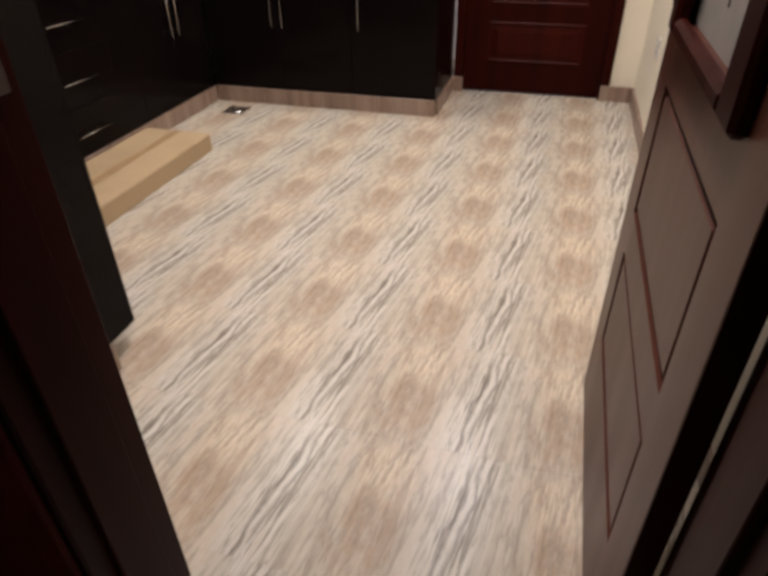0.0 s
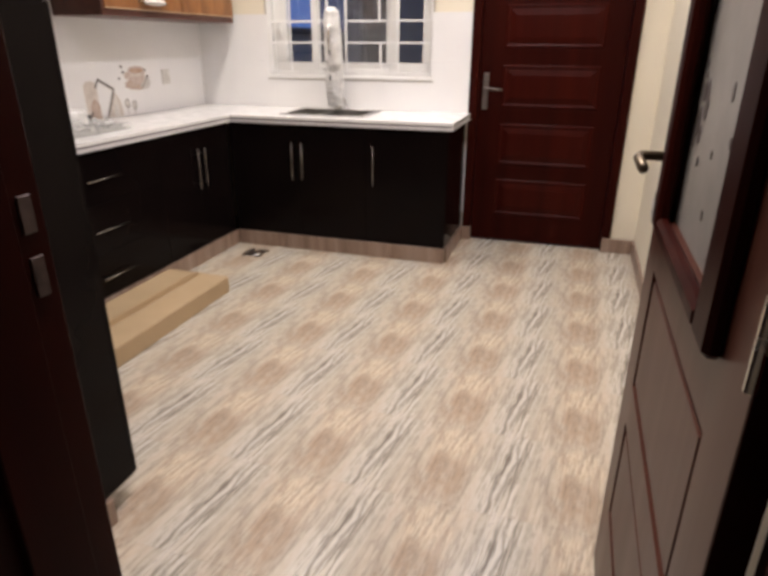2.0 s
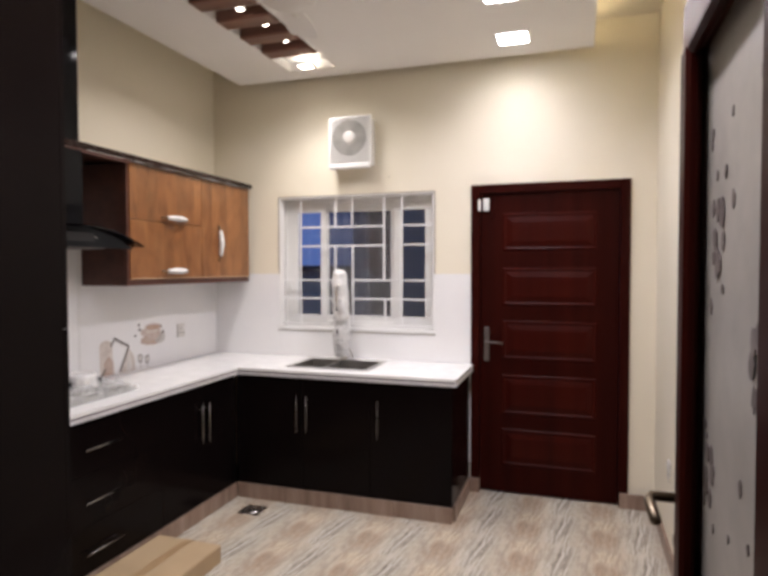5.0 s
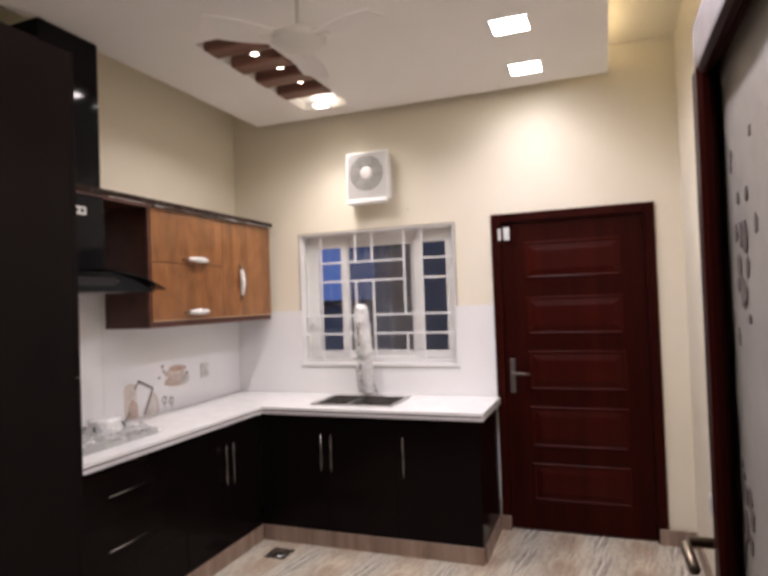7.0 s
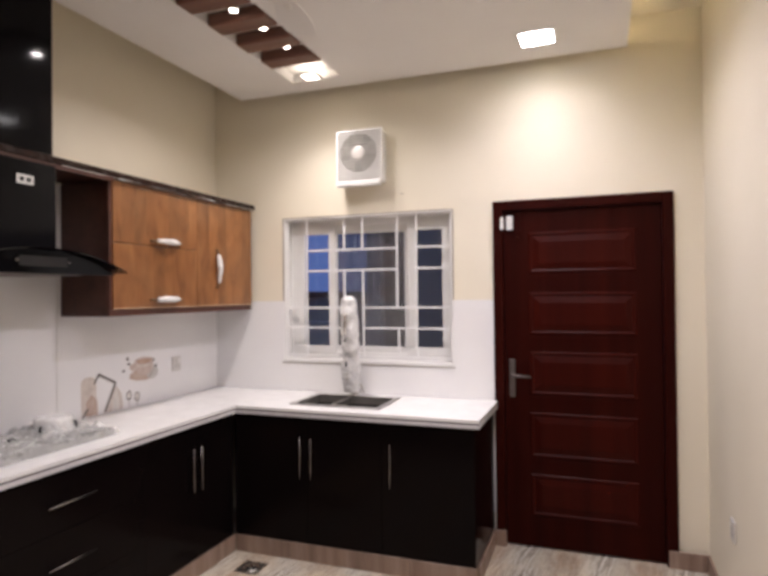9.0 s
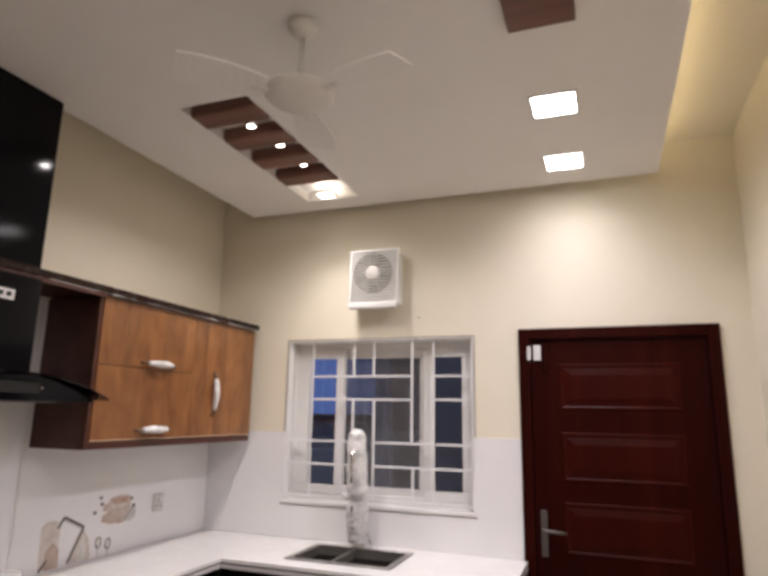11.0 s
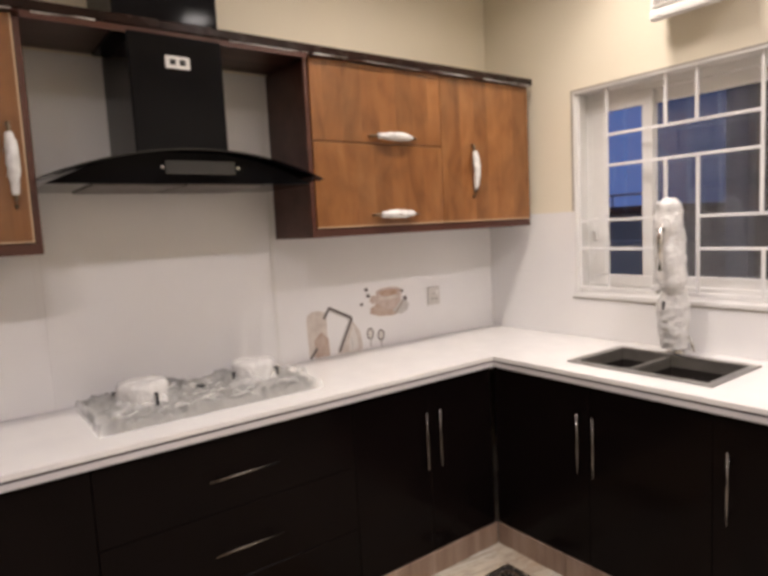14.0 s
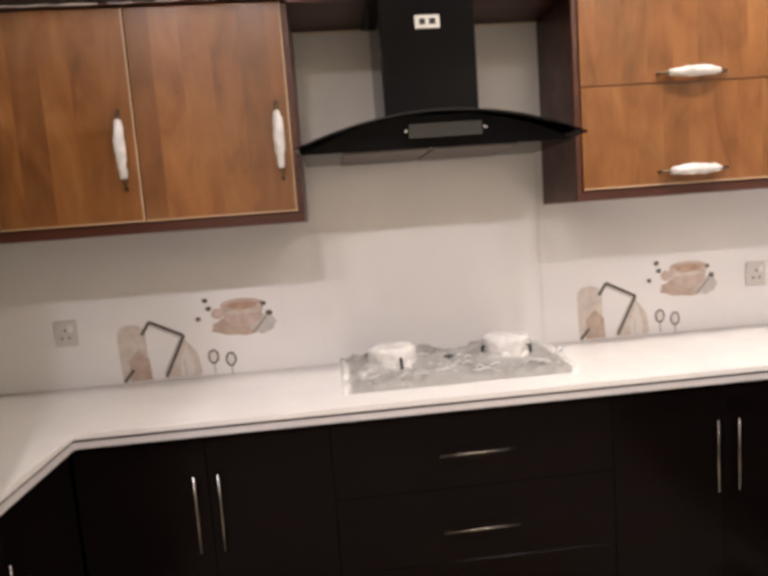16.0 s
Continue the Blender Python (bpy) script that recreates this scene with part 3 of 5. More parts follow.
# ---- outer door ----
def outer_door():
    d = tagged(new("door_1"), "dark red mahogany door with raised panels, closed", "door", kind="structure")
    d.location = ((DX0 + DX1) / 2, N, FL)
    f = 0.062
    y0, y1 = N - 0.022, N + 0.12
    part("door_frame", blocks((DX0, DX0 + f, y0, y1, FL, DZ1), (DX1 - f, DX1, y0, y1, FL, DZ1), (DX0 + f, DX1 - f, y0, y1, DZ1 - f, DZ1), bevel=0.004), MAHOGANY, d)
    lx0, lx1, ly, lz0, lz1 = DX0 + f + 0.003, DX1 - f - 0.003, N + 0.006, FL + 0.012, DZ1 - f - 0.003
    part("leaf", block(lx0, lx1, ly, ly + 0.04, lz0, lz1, 0.002), MAHOGANY, d)
    px0, px1 = lx0 + 0.155, lx1 - 0.14
    for z0, z1 in PANELS_Z:
        bm = bmesh.new()
        loops = []
        for inset, out in ((0.0, 0.0), (0.005, 0.005), (0.014, 0.006), (0.024, 0.001), (0.065, 0.009)):
            y = ly - out
            loops.append([bm.verts.new(p) for p in ((px0 + inset, y, z0 + inset), (px1 - inset, y, z0 + inset), (px1 - inset, y, z1 - inset), (px0 + inset, y, z1 - inset))])
        for a, c in zip(loops, loops[1:]):
            for k in range(4):
                bm.faces.new((a[k], a[(k + 1) % 4], c[(k + 1) % 4], c[k]))
        bm.faces.new(loops[-1])
        part("raised_panel", bm, LITWOOD, d, "redder field, brightened in its colour")
    hx, hz = 2.345, 1.03
    pl = part("escutcheon", block(hx - 0.018, hx + 0.018, ly - 0.009, ly + 0.001, hz - 0.14, hz + 0.10, 0.004, 2), DULLSTEEL, d)
    part("lever", tube([(hx, ly - 0.005, hz), (hx, ly - 0.045, hz), (hx + 0.02, ly - 0.052, hz), (hx + 0.12, ly - 0.05, hz - 0.006)], 0.009, 12), DULLSTEEL, pl, "steel lever", True)
    part("key_cylinder", lathe([(0.011, ly - 0.012), (0.011, ly)], 16, "y", (hx, 0, hz - 0.085)), DULLSTEEL, pl)
    part("alarm_contact", blocks((2.285, 2.305, N - 0.036, N - 0.021, 1.955, 2.035), bevel=0.003), WHITEPVC, d, "white door sensor")
    part("sensor_body", blocks((2.318, 2.360, ly - 0.014, ly + 0.001, 1.955, 2.045), bevel=0.003), WHITEPVC, d, "white door sensor")
    part("top_bolt", blocks((2.372, 2.398, ly - 0.012, ly + 0.001, 1.90, 2.06), bevel=0.002), MAHOGANY, d)


PANELS_Z = ((1.675, 1.935), (1.288, 1.553), (0.908, 1.180), (0.517, 0.797), (0.15, 0.41))
outer_door()

# ---- inner doorway and its open leaf ----
def inner_door():
    d = tagged(new("door_2"), "brown wooden door with frosted glass, standing open", "door", kind="structure")
    d.location = (JR, S, FL)
    part("door_frame", blocks((JL - FO, JL, S_OUT - 0.015, S + 0.012, FL, 2.15), (JR, JR + FO, S_OUT - 0.015, S + 0.012, FL, 2.15), (JL, JR, S_OUT - 0.015, S + 0.012, 2.095, 2.15),
                              bevel=0.004), MAHOGANY, d)
    part("door_stop", blocks((JL, JL + 0.014, S_OUT + 0.03, S - 0.045, FL, 2.095), (JR - 0.014, JR, S_OUT + 0.03, S - 0.045, FL, 2.095), bevel=0.002), MAHOGANY, d)
    for a, c in ((JL - 0.45, JL - 0.012), (JR + 0.012, JR + 0.45)):
        part("casing", blocks((a, c, S_OUT - 0.030, S_OUT - 0.0155, FL, 2.30), bevel=0.003), CASING, d, "broad red-brown casing")
    part("casing_groove", blocks((JR + 0.14, JR + 0.146, S_OUT - 0.0312, S_OUT - 0.0298, FL, 2.30)), RUBBER, d)
    for z0, z1 in ((1.088, 1.136), (1.004, 1.058)):
        part("strike_plate", blocks((JL - 0.001, JL + 0.003, S - 0.026, S - 0.006, z0, z1), bevel=0.001), DARKPLATE, d, "small worn steel strike plate")
    x0, x1 = 3.160, 3.200                      # leaf thickness, standing at a right angle
    ya, yb, zt = S + 0.015, 3.955, 2.07
    st = 0.122
    gz0 = 0.985
    leaf = part("leaf", blocks(
        (x0, x1, ya, ya + st, FL + 0.01, zt), (x0, x1, yb - st, yb, FL + 0.01, zt), (x0, x1, ya + st, yb - st, zt - 0.13, zt),
        (x0, x1, ya + st, yb - st, gz0 - 0.12, gz0), (x0, x1, ya + st, yb - st, FL + 0.01, 0.215), (x0, x1, ya + st, yb - st, 0.485, 0.585)), LEAFWOOD, d)
    for z0, z1 in ((0.215, 0.485), (0.585, gz0 - 0.12)):
        part("sunk_panel", blocks((x0 + 0.012, x1 - 0.012, ya + st, yb - st, z0, z1)), LEAFWOOD, leaf)
        part("field", block(x0 + 0.002, x0 + 0.013, ya + st + 0.016, yb - st - 0.016, z0 + 0.016, z1 - 0.016, 0.004), LEAFWOOD, leaf)
    # Dark strip added over the hinge edge, which otherwise shows too bright.
    part("edge_darkener", block(x0 + 0.001, x1 - 0.001, ya - 0.003, ya, FL + 0.011, zt - 0.001), MAHOGANY, leaf, "dark strip added to dull the edge")
    gy0, gy1, gz1 = ya + st, yb - st, zt - 0.13
    for xs in (x0 - 0.022, x1 - 0.004):
        o_, i_, d_ = 0.004, 0.060, 0.026
        part("glazing_bead", blocks((xs, xs + d_, gy0 - o_, gy0 + 0.080, gz0 - 0.02, gz1 + o_), (xs, xs + d_, gy1 - i_, gy1 + o_, gz0 - 0.02, gz1 + o_),
                                    (xs, xs + d_, gy0 + 0.080, gy1 - i_, gz0 - 0.02, gz0 + 0.012), (xs, xs + d_, gy0 + 0.080, gy1 - i_, gz1 - 0.02, gz1 + o_), bevel=0.008), MAHOGANY, leaf)
    part("frosted_pane", block(x0 + 0.017, x0 + 0.023, gy0, gy1, gz0, gz1), FROST, leaf, "frosted glass with dark flower spray")
    rng = random.Random(5)
    spots = [(rng.uniform(gy0 + 0.10, gy1 - 0.08), rng.uniform(gz0 + 0.06, gz1 - 0.08), rng.uniform(0.006, 0.013)) for k in range(16)]
    for fy, fz, spread in ((gy1 - 0.10, 1.20, 0.040), (gy1 - 0.15, 1.60, 0.045), (gy0 + 0.16, 1.14, 0.035), (gy0 + 0.22, 1.42, 0.040), (gy0 + 0.14, 1.72, 0.035)):
        for k in range(6):
            a = 2 * math.pi * k / 6 + rng.uniform(-0.3, 0.3)
            spots.append((fy + spread * 0.6 * math.cos(a), fz + spread * 1.05 * math.sin(a), spread * rng.uniform(0.32, 0.52)))
        spots += [(fy + spread * rng.uniform(-1, 1), fz + spread * rng.uniform(-2.2, 2.2), rng.uniform(0.006, 0.011)) for k in range(5)]
    for n_, (cy, cz, s_) in enumerate(spots):
        px = x0 + 0.0168 - 0.00003 * n_
        bm = bmesh.new()
        ring = []
        for j in range(12):
            a = 2 * math.pi * j / 12
            r = s_ * (0.75 + 0.45 * rng.random())
            ring.append(bm.verts.new((px, cy + 0.8 * r * math.cos(a), cz + 1.2 * r * math.sin(a))))
        bm.faces.new(ring)
        g = bmesh.ops.extrude_face_region(bm, geom=bm.faces[:])
        bmesh.ops.translate(bm, vec=(-0.0012, 0, 0), verts=[v for v in g["geom"] if isinstance(v, bmesh.types.BMVert)])
        part("flower_print", bm, FLOWER, leaf)
    hz = 1.095
    hy = yb - 0.06
    pl = part("escutcheon", block(x0 - 0.010, x0 + 0.001, hy - 0.022, hy + 0.022, hz - 0.14, hz + 0.09, 0.004, 2), BRONZE, leaf)
    part("lever", tube([(x0 - 0.006, hy, hz), (x0 - 0.055, hy, hz), (x0 - 0.062, hy - 0.02, hz - 0.002), (x0 - 0.058, hy - 0.10, hz - 0.01)], 0.010, 12), BRONZE, pl, "", True)
    part("key_cylinder", lathe([(0.011, x0 - 0.014), (0.011, x0)], 16, "x", (0, hy, hz - 0.085)), BRONZE, pl)
    for z in (0.25, 1.05, 1.85):
        part("hinge", tube([(x0 - 0.004, ya - 0.006, z - 0.05), (x0 - 0.004, ya - 0.006, z + 0.05)], 0.007, 10), CHROME, d)


# Lighter than the frame's mahogany, to make up for light missing here.
CASING = wood("red_brown_casing", (0.070, 0.0090, 0.0060), (0.092, 0.0135, 0.0090), (0.115, 0.0200, 0.0140), 0.5, 12, 0.5, "z", 0.04)
nodes_of(CASING)[3].inputs["Specular IOR Level"].default_value = 0.05
DARKPLATE = mottled("worn_steel", (0.12, 0.085, 0.075), (0.07, 0.048, 0.042), 0.45, 40, 100, 0.05, 0.6)
FROST = mottled("frosted_glass", (0.36, 0.33, 0.285), (0.29, 0.265, 0.23), 0.35, 7, 60, 0.1)
nodes_of(FROST)[3].inputs["Transmission Weight"].default_value = 0.10
FLOWER = mottled("dark_flower_print", (0.085, 0.065, 0.060), (0.15, 0.12, 0.105), 0.4, 30, 100, 0.1)
inner_door()

# ---- base cabinets ----
XF, YF, SF = 0.69, 6.245, 3.73            # fronts: west run, north run, south return
CZ0, CZ1 = 0.050, TOP - 0.047
FT = 0.018


def bar_handle(parent, axis, at, along, length):
    """Slim steel bar handle on two posts. axis: the way the front faces; at: centre on the front; along: 'z' or the front's own line."""
    c = Vector(at)
    nrm = Vector(axis)
    d = Vector((0, 0, 1)) if along == "z" else nrm.cross(Vector((0, 0, 1)))
    stand = 0.028
    a, e = c + nrm * stand - d * length / 2, c + nrm * stand + d * length / 2
    h = part("handle", tube([a, e], 0.0034, 10), HANDLESTEEL, parent, "slim steel bar handle", True)
    for s_ in (-0.36, 0.36):
        p = c + d * length * s_
        part("post", tube([p, p + nrm * stand], 0.0040, 8), HANDLESTEEL, h)


def cabinet(label, box, fronts, group="black base cabinets"):
    """box: x0 x1 y0 y1. fronts: (face, a0, a1, z0, z1, handle) with handle None or (kind, a, z, length)."""
    x0, x1, y0, y1 = box
    c = thing("base_cabinet", ((x0 + x1) / 2, (y0 + y1) / 2, FL), label, "cabinet", group)
    part("body", block(x0, x1, y0, y1, CZ0, CZ1), BLACK, c)
    for face, a0, a1, z0, z1, kind, hd in fronts:
        g = 0.0008
        if face == "x":
            bm, nrm = block(x1, x1 + FT, a0 + g, a1 - g, z0 + g, z1 - g, 0.0015), (1, 0, 0)
            pos = lambda a, z: (x1 + FT, a, z)
        elif face == "y":
            bm, nrm = block(a0 + g, a1 - g, y0 - FT, y0, z0 + g, z1 - g, 0.0015), (0, -1, 0)
            pos = lambda a, z: (a, y0 - FT, z)
        else:
            bm, nrm = block(a0 + g, a1 - g, y1, y1 + FT, z0 + g, z1 - g, 0.0015), (0, 1, 0)
            pos = lambda a, z: (a, y1 + FT, z)
        f = part(kind, bm, BLACK, c)
        if hd:
            bar_handle(f, nrm, pos(hd[1], hd[2]), hd[0], hd[3])


BX = XF - FT
HZ, HL = 0.567, 0.25
cabinet("black gloss two-door base cabinet under the worktop", (W, BX, SF, 4.52),
        [("x", SF, 4.128, CZ0, CZ1, "door", ("z", 4.091, HZ, HL)), ("x", 4.128, 4.52, CZ0, CZ1, "door", ("z", 4.165, HZ, HL))])
cabinet("black gloss three-drawer base cabinet under the gas hob", (W, BX, 4.52, 5.455),
        [("x", 4.52, 5.455, z0, z1, "drawer", ("a", 4.99, hz, 0.25)) for z0, z1, hz in ((0.548, CZ1, 0.672), (0.292, 0.548, 0.412), (CZ0, 0.292, 0.16))])
cabinet("black gloss two-door corner base cabinet", (W, BX, 5.455, YF),
        [("x", 5.455, 5.844, CZ0, CZ1, "door", ("z", 5.807, HZ, HL)), ("x", 5.844, YF - FT - 0.002, CZ0, CZ1, "door", ("z", 5.881, HZ, HL))])
BY = YF + FT
cabinet("black gloss two-door sink cabinet", (BX + 0.02, 1.68, BY, N),
        [("y", XF + 0.002, 1.20, CZ0, CZ1, "door", ("z", 1.164, HZ + 0.003, HL)), ("y", 1.20, 1.68, CZ0, CZ1, "door", ("z", 1.236, HZ + 0.003, HL))])
cabinet("black gloss single-door base cabinet beside the door", (1.68, 2.225, BY, N),
        [("y", 1.68, 2.225, CZ0, CZ1, "door", ("z", 1.739, HZ + 0.003, HL))])
cabinet("black gloss base cabinet of the short return", (W, 1.18, S, SF - FT),
        [("s", XF + 0.02, 1.18, CZ0, CZ1, "door", ("z", 1.13, HZ, HL))])


def tall_unit():
    c = thing("tall_cabinet", (1.5, 3.4, FL), "tall black gloss larder cabinet beside the doorway", "cabinet")
    part("body", block(1.18, 1.752, S, 3.78 - FT, 0.04, 2.21), BLACK, c)
    for z0, z1 in ((0.04, 1.40), (1.40, 2.21)):
        part("door", block(1.182, 1.752, 3.78 - FT, 3.78, z0 + 0.0008, z1 - 0.0008, 0.0015), BLACK, c)


tall_unit()

# tiled plinth under the cabinets, and skirting
def plinth_run(name, x0, x1, y0, y1, z1, axis, label):
    base = tagged(new(name), label, "skirting", kind="structure")
    base.location = (x0, y0, FL)
    a0, a1 = (x0, x1) if axis == "x" else (y0, y1)
    n_ = max(1, round((a1 - a0) / 0.42))
    for i in range(n_):
        p, q = a0 + (a1 - a0) * i / n_ + 0.001, a0 + (a1 - a0) * (i + 1) / n_ - 0.001
        bm = block(p, q, y0, y1, FL, z1, 0.002) if axis == "x" else block(x0, x1, p, q, FL, z1, 0.002)
        part("skirting_tile", bm, SKIRT, base)


SKIRT = wood("brown_streaked_tile", (0.20, 0.135, 0.10), (0.31, 0.225, 0.175), (0.43, 0.34, 0.28), 0.35, 26, 2.0, "z", 0.05)

PZ = CZ0 - 0.002
plinth_run("baseboard_west", XF - 0.016, XF + 0.004, SF, YF - 0.006, PZ, "y", "marble-print tiled plinth under black cabinets")
plinth_run("baseboard_north", XF + 0.004, 2.226, YF - 0.004, YF + 0.016, PZ, "x", "marble-print tiled plinth under black cabinets")
plinth_run("baseboard_return", XF + 0.006, 1.752, 3.64, 3.655, 0.038, "x", "marble-print tiled plinth under black cabinets")
plinth_run("baseboard_end", 1.753, 1.767, S + 0.014, 3.655, 0.038, "y", "tile plinth beside the tall black cabinet")
plinth_run("baseboard_east", E - 0.014, E, S + 0.02, N - 0.036, 0.045, "y", "marble-print tile skirting along the wall")
plinth_run("baseboard_door", DX1 - 0.055, E, N - 0.035, N - 0.0225, 0.045, "x", "short tile skirting across the door frame's foot")
plinth_run("baseboard_corner", 2.228, DX0 + 0.068, N - 0.035, N - 0.0225, 0.045, "x", "short tile skirting across the door frame's foot")
plinth_run("baseboard_side", 2.2265, 2.2375, YF + 0.03, N - 0.036, 0.045, "y", "tile skirting at the cabinet's end")


# ---- worktop: white slab, dark groove, white lower edge ----
def worktop():
    w = thing("worktop", (W, N, TOP), "continuous white stone worktop with a dark edge groove", "worktop")
    o = 0.022
    SX0, SX1, SY0, SY1 = 1.035, 1.618, 6.365, 6.748      # sink cut-out
    for nm, z0, z1, ov, m in (("slab", TOP - 0.018, TOP, o, QUARTZ), ("groove", TOP - 0.028, TOP - 0.018, o - 0.006, EDGE_GREY), ("lower_edge", TOP - 0.047, TOP - 0.028, o, EDGE_PALE)):
        xf, yf, sf, xr = XF + ov, YF - ov, SF + ov, 2.232 + ov
        cells = [(W, xf, S, N), (xf, SX0, yf, N), (SX0, SX1, yf, SY0), (SX0, SX1, SY1, N), (SX1, xr, yf, N), (xf, 1.179, S, sf)]
        part(nm, sheet(cells, z0, z1), m, w, "" if nm != "groove" else "dark groove strip")
    return SX0, SX1, SY0, SY1


SINK = worktop()


RIMSTEEL = mottled("satin_steel_rim", (0.30, 0.29, 0.27), (0.24, 0.23, 0.215), 0.3, 14, 200, 0.05, 0.7)


def sink():
    x0, x1, y0, y1 = SINK
    s = thing("kitchen_sink", ((x0 + x1) / 2, (y0 + y1) / 2, TOP), "dark grey steel inset sink with one and a half bowls", "sink")
    rim = 0.022
    mid = x0 + 0.24
    part("rim", blocks((x0 - 0.012, x1 + 0.012, y0 - 0.012, y0 + rim, TOP + 0.001, TOP + 0.007), (x0 - 0.012, x1 + 0.012, y1 - rim, y1 + 0.012, TOP + 0.001, TOP + 0.007),
                       (x0 - 0.012, x0 + rim, y0 + rim, y1 - rim, TOP + 0.001, TOP + 0.007), (x1 - rim, x1 + 0.012, y0 + rim, y1 - rim, TOP + 0.001, TOP + 0.007),
                       (mid - 0.010, mid + 0.010, y0 + rim, y1 - rim, TOP - 0.012, TOP - 0.002), bevel=0.002), RIMSTEEL, s)
    for a, c, d in ((x0 + rim - 0.004, mid - 0.008, 0.05), (mid + 0.008, x1 - rim + 0.004, 0.05)):
        f = TOP - d
        part("bowl", blocks((a, c, y0 + rim - 0.004, y1 - rim + 0.004, f - 0.006, f), (a - 0.004, a, y0 + rim - 0.004, y1 - rim + 0.004, f, TOP), (c, c + 0.004, y0 + rim - 0.004, y1 - rim + 0.004, f, TOP),
                            (a, c, y0 + rim - 0.008, y0 + rim - 0.004, f, TOP), (a, c, y1 - rim + 0.004, y1 - rim + 0.008, f, TOP)), STONEBLACK, s)
        part("waste", lathe([(0.034, f), (0.034, f + 0.003), (0.026, f + 0.004)], 24, "z", ((a + c) / 2, (y0 + y1) / 2, 0)), CHROME, s, "steel waste", True)


sink()


def lumpy(bm, amount, scale, seed):
    for v in bm.verts:
        k = noise.noise(v.co * scale + Vector((seed, 0, 0)))
        j = noise.noise(v.co * scale * 2.7 + Vector((0, seed, 0)))
        v.co += v.normal * amount * (k + 0.6 * j)


def dense_tube(points, radii, sides=28, steps=10):
    pts = [Vector(p) for p in points]
    path, rr = [], []
    for i in range(len(pts) - 1):
        for k in range(steps):
            f = k / steps
            path.append(pts[i].lerp(pts[i + 1], f))
            rr.append(radii[i] * (1 - f) + radii[i + 1] * f)
    path.append(pts[-1])
    rr.append(radii[-1])
    bm = tube(path, 0.01, sides, radii=rr)
    bm.normal_update()
    return bm


def tap():
    x, y = 1.285, 6.785
    f = thing("kitchen_tap", (x, y, TOP), "tall kitchen tap wrapped in white plastic film", "tap")
    part("spout", tube([(x, y, TOP), (x, y, 1.36)] + [(x, y - 0.075 + 0.075 * math.cos(a), 1.36 + 0.085 * math.sin(a)) for a in (math.pi * k / 10 for k in range(1, 11))] + [(x, y - 0.15, 1.24)], 0.013, 14),
         CHROME, f, "", True)
    part("base", lathe([(0.028, TOP), (0.028, TOP + 0.012), (0.022, TOP + 0.02), (0.020, TOP + 0.10)], 24, "z", (x, y, 0)), CHROME, f, "", True)
    part("side_lever", tube([(x + 0.018, y, TOP + 0.07), (x + 0.05, y, TOP + 0.08), (x + 0.075, y - 0.01, TOP + 0.02)], 0.006, 10), CHROME, f, "", True)
    lower = dense_tube([(x - 0.012, y - 0.01, TOP + 0.03), (x - 0.016, y - 0.012, TOP + 0.12), (x - 0.014, y - 0.014, TOP + 0.22), (x + 0.002, y - 0.02, TOP + 0.30)], [0.052, 0.062, 0.066, 0.040], 15, 9)
    lumpy(lower, 0.010, 17, 3)
    part("film_sleeve", lower, FILM, f, "white printed plastic sleeve")
    upper = dense_tube([(x, y - 0.03, TOP + 0.275), (x + 0.004, y - 0.05, TOP + 0.33), (x - 0.004, y - 0.06, TOP + 0.44), (x - 0.006, y - 0.065, TOP + 0.58), (x - 0.004, y - 0.07, TOP + 0.655), (x, y - 0.07, TOP + 0.685)],
                       [0.036, 0.060, 0.064, 0.060, 0.046, 0.022], 15, 7)
    lumpy(upper, 0.011, 15, 8)
    part("film_hood", upper, FILM, f, "crumpled white film")
    flap = dense_tube([(x - 0.05, y - 0.03, TOP + 0.30), (x - 0.075, y - 0.035, TOP + 0.285), (x - 0.10, y - 0.04, TOP + 0.30)], [0.024, 0.018, 0.006], 9, 5)
    lumpy(flap, 0.008, 40, 5)
    part("film_tail", flap, FILM, f, "loose twisted end of the film")
    for z, w, hgt, m in ((TOP + 0.195, 0.015, 0.045, INK), (TOP + 0.150, 0.026, 0.012, GREYPVC), (TOP + 0.118, 0.026, 0.012, GREYPVC)):
        part("print_bar", block(x - 0.030, x - 0.030 + w, y - 0.083, y - 0.060, z, z + hgt, 0.003), m, f, "dark unreadable print")


tap()


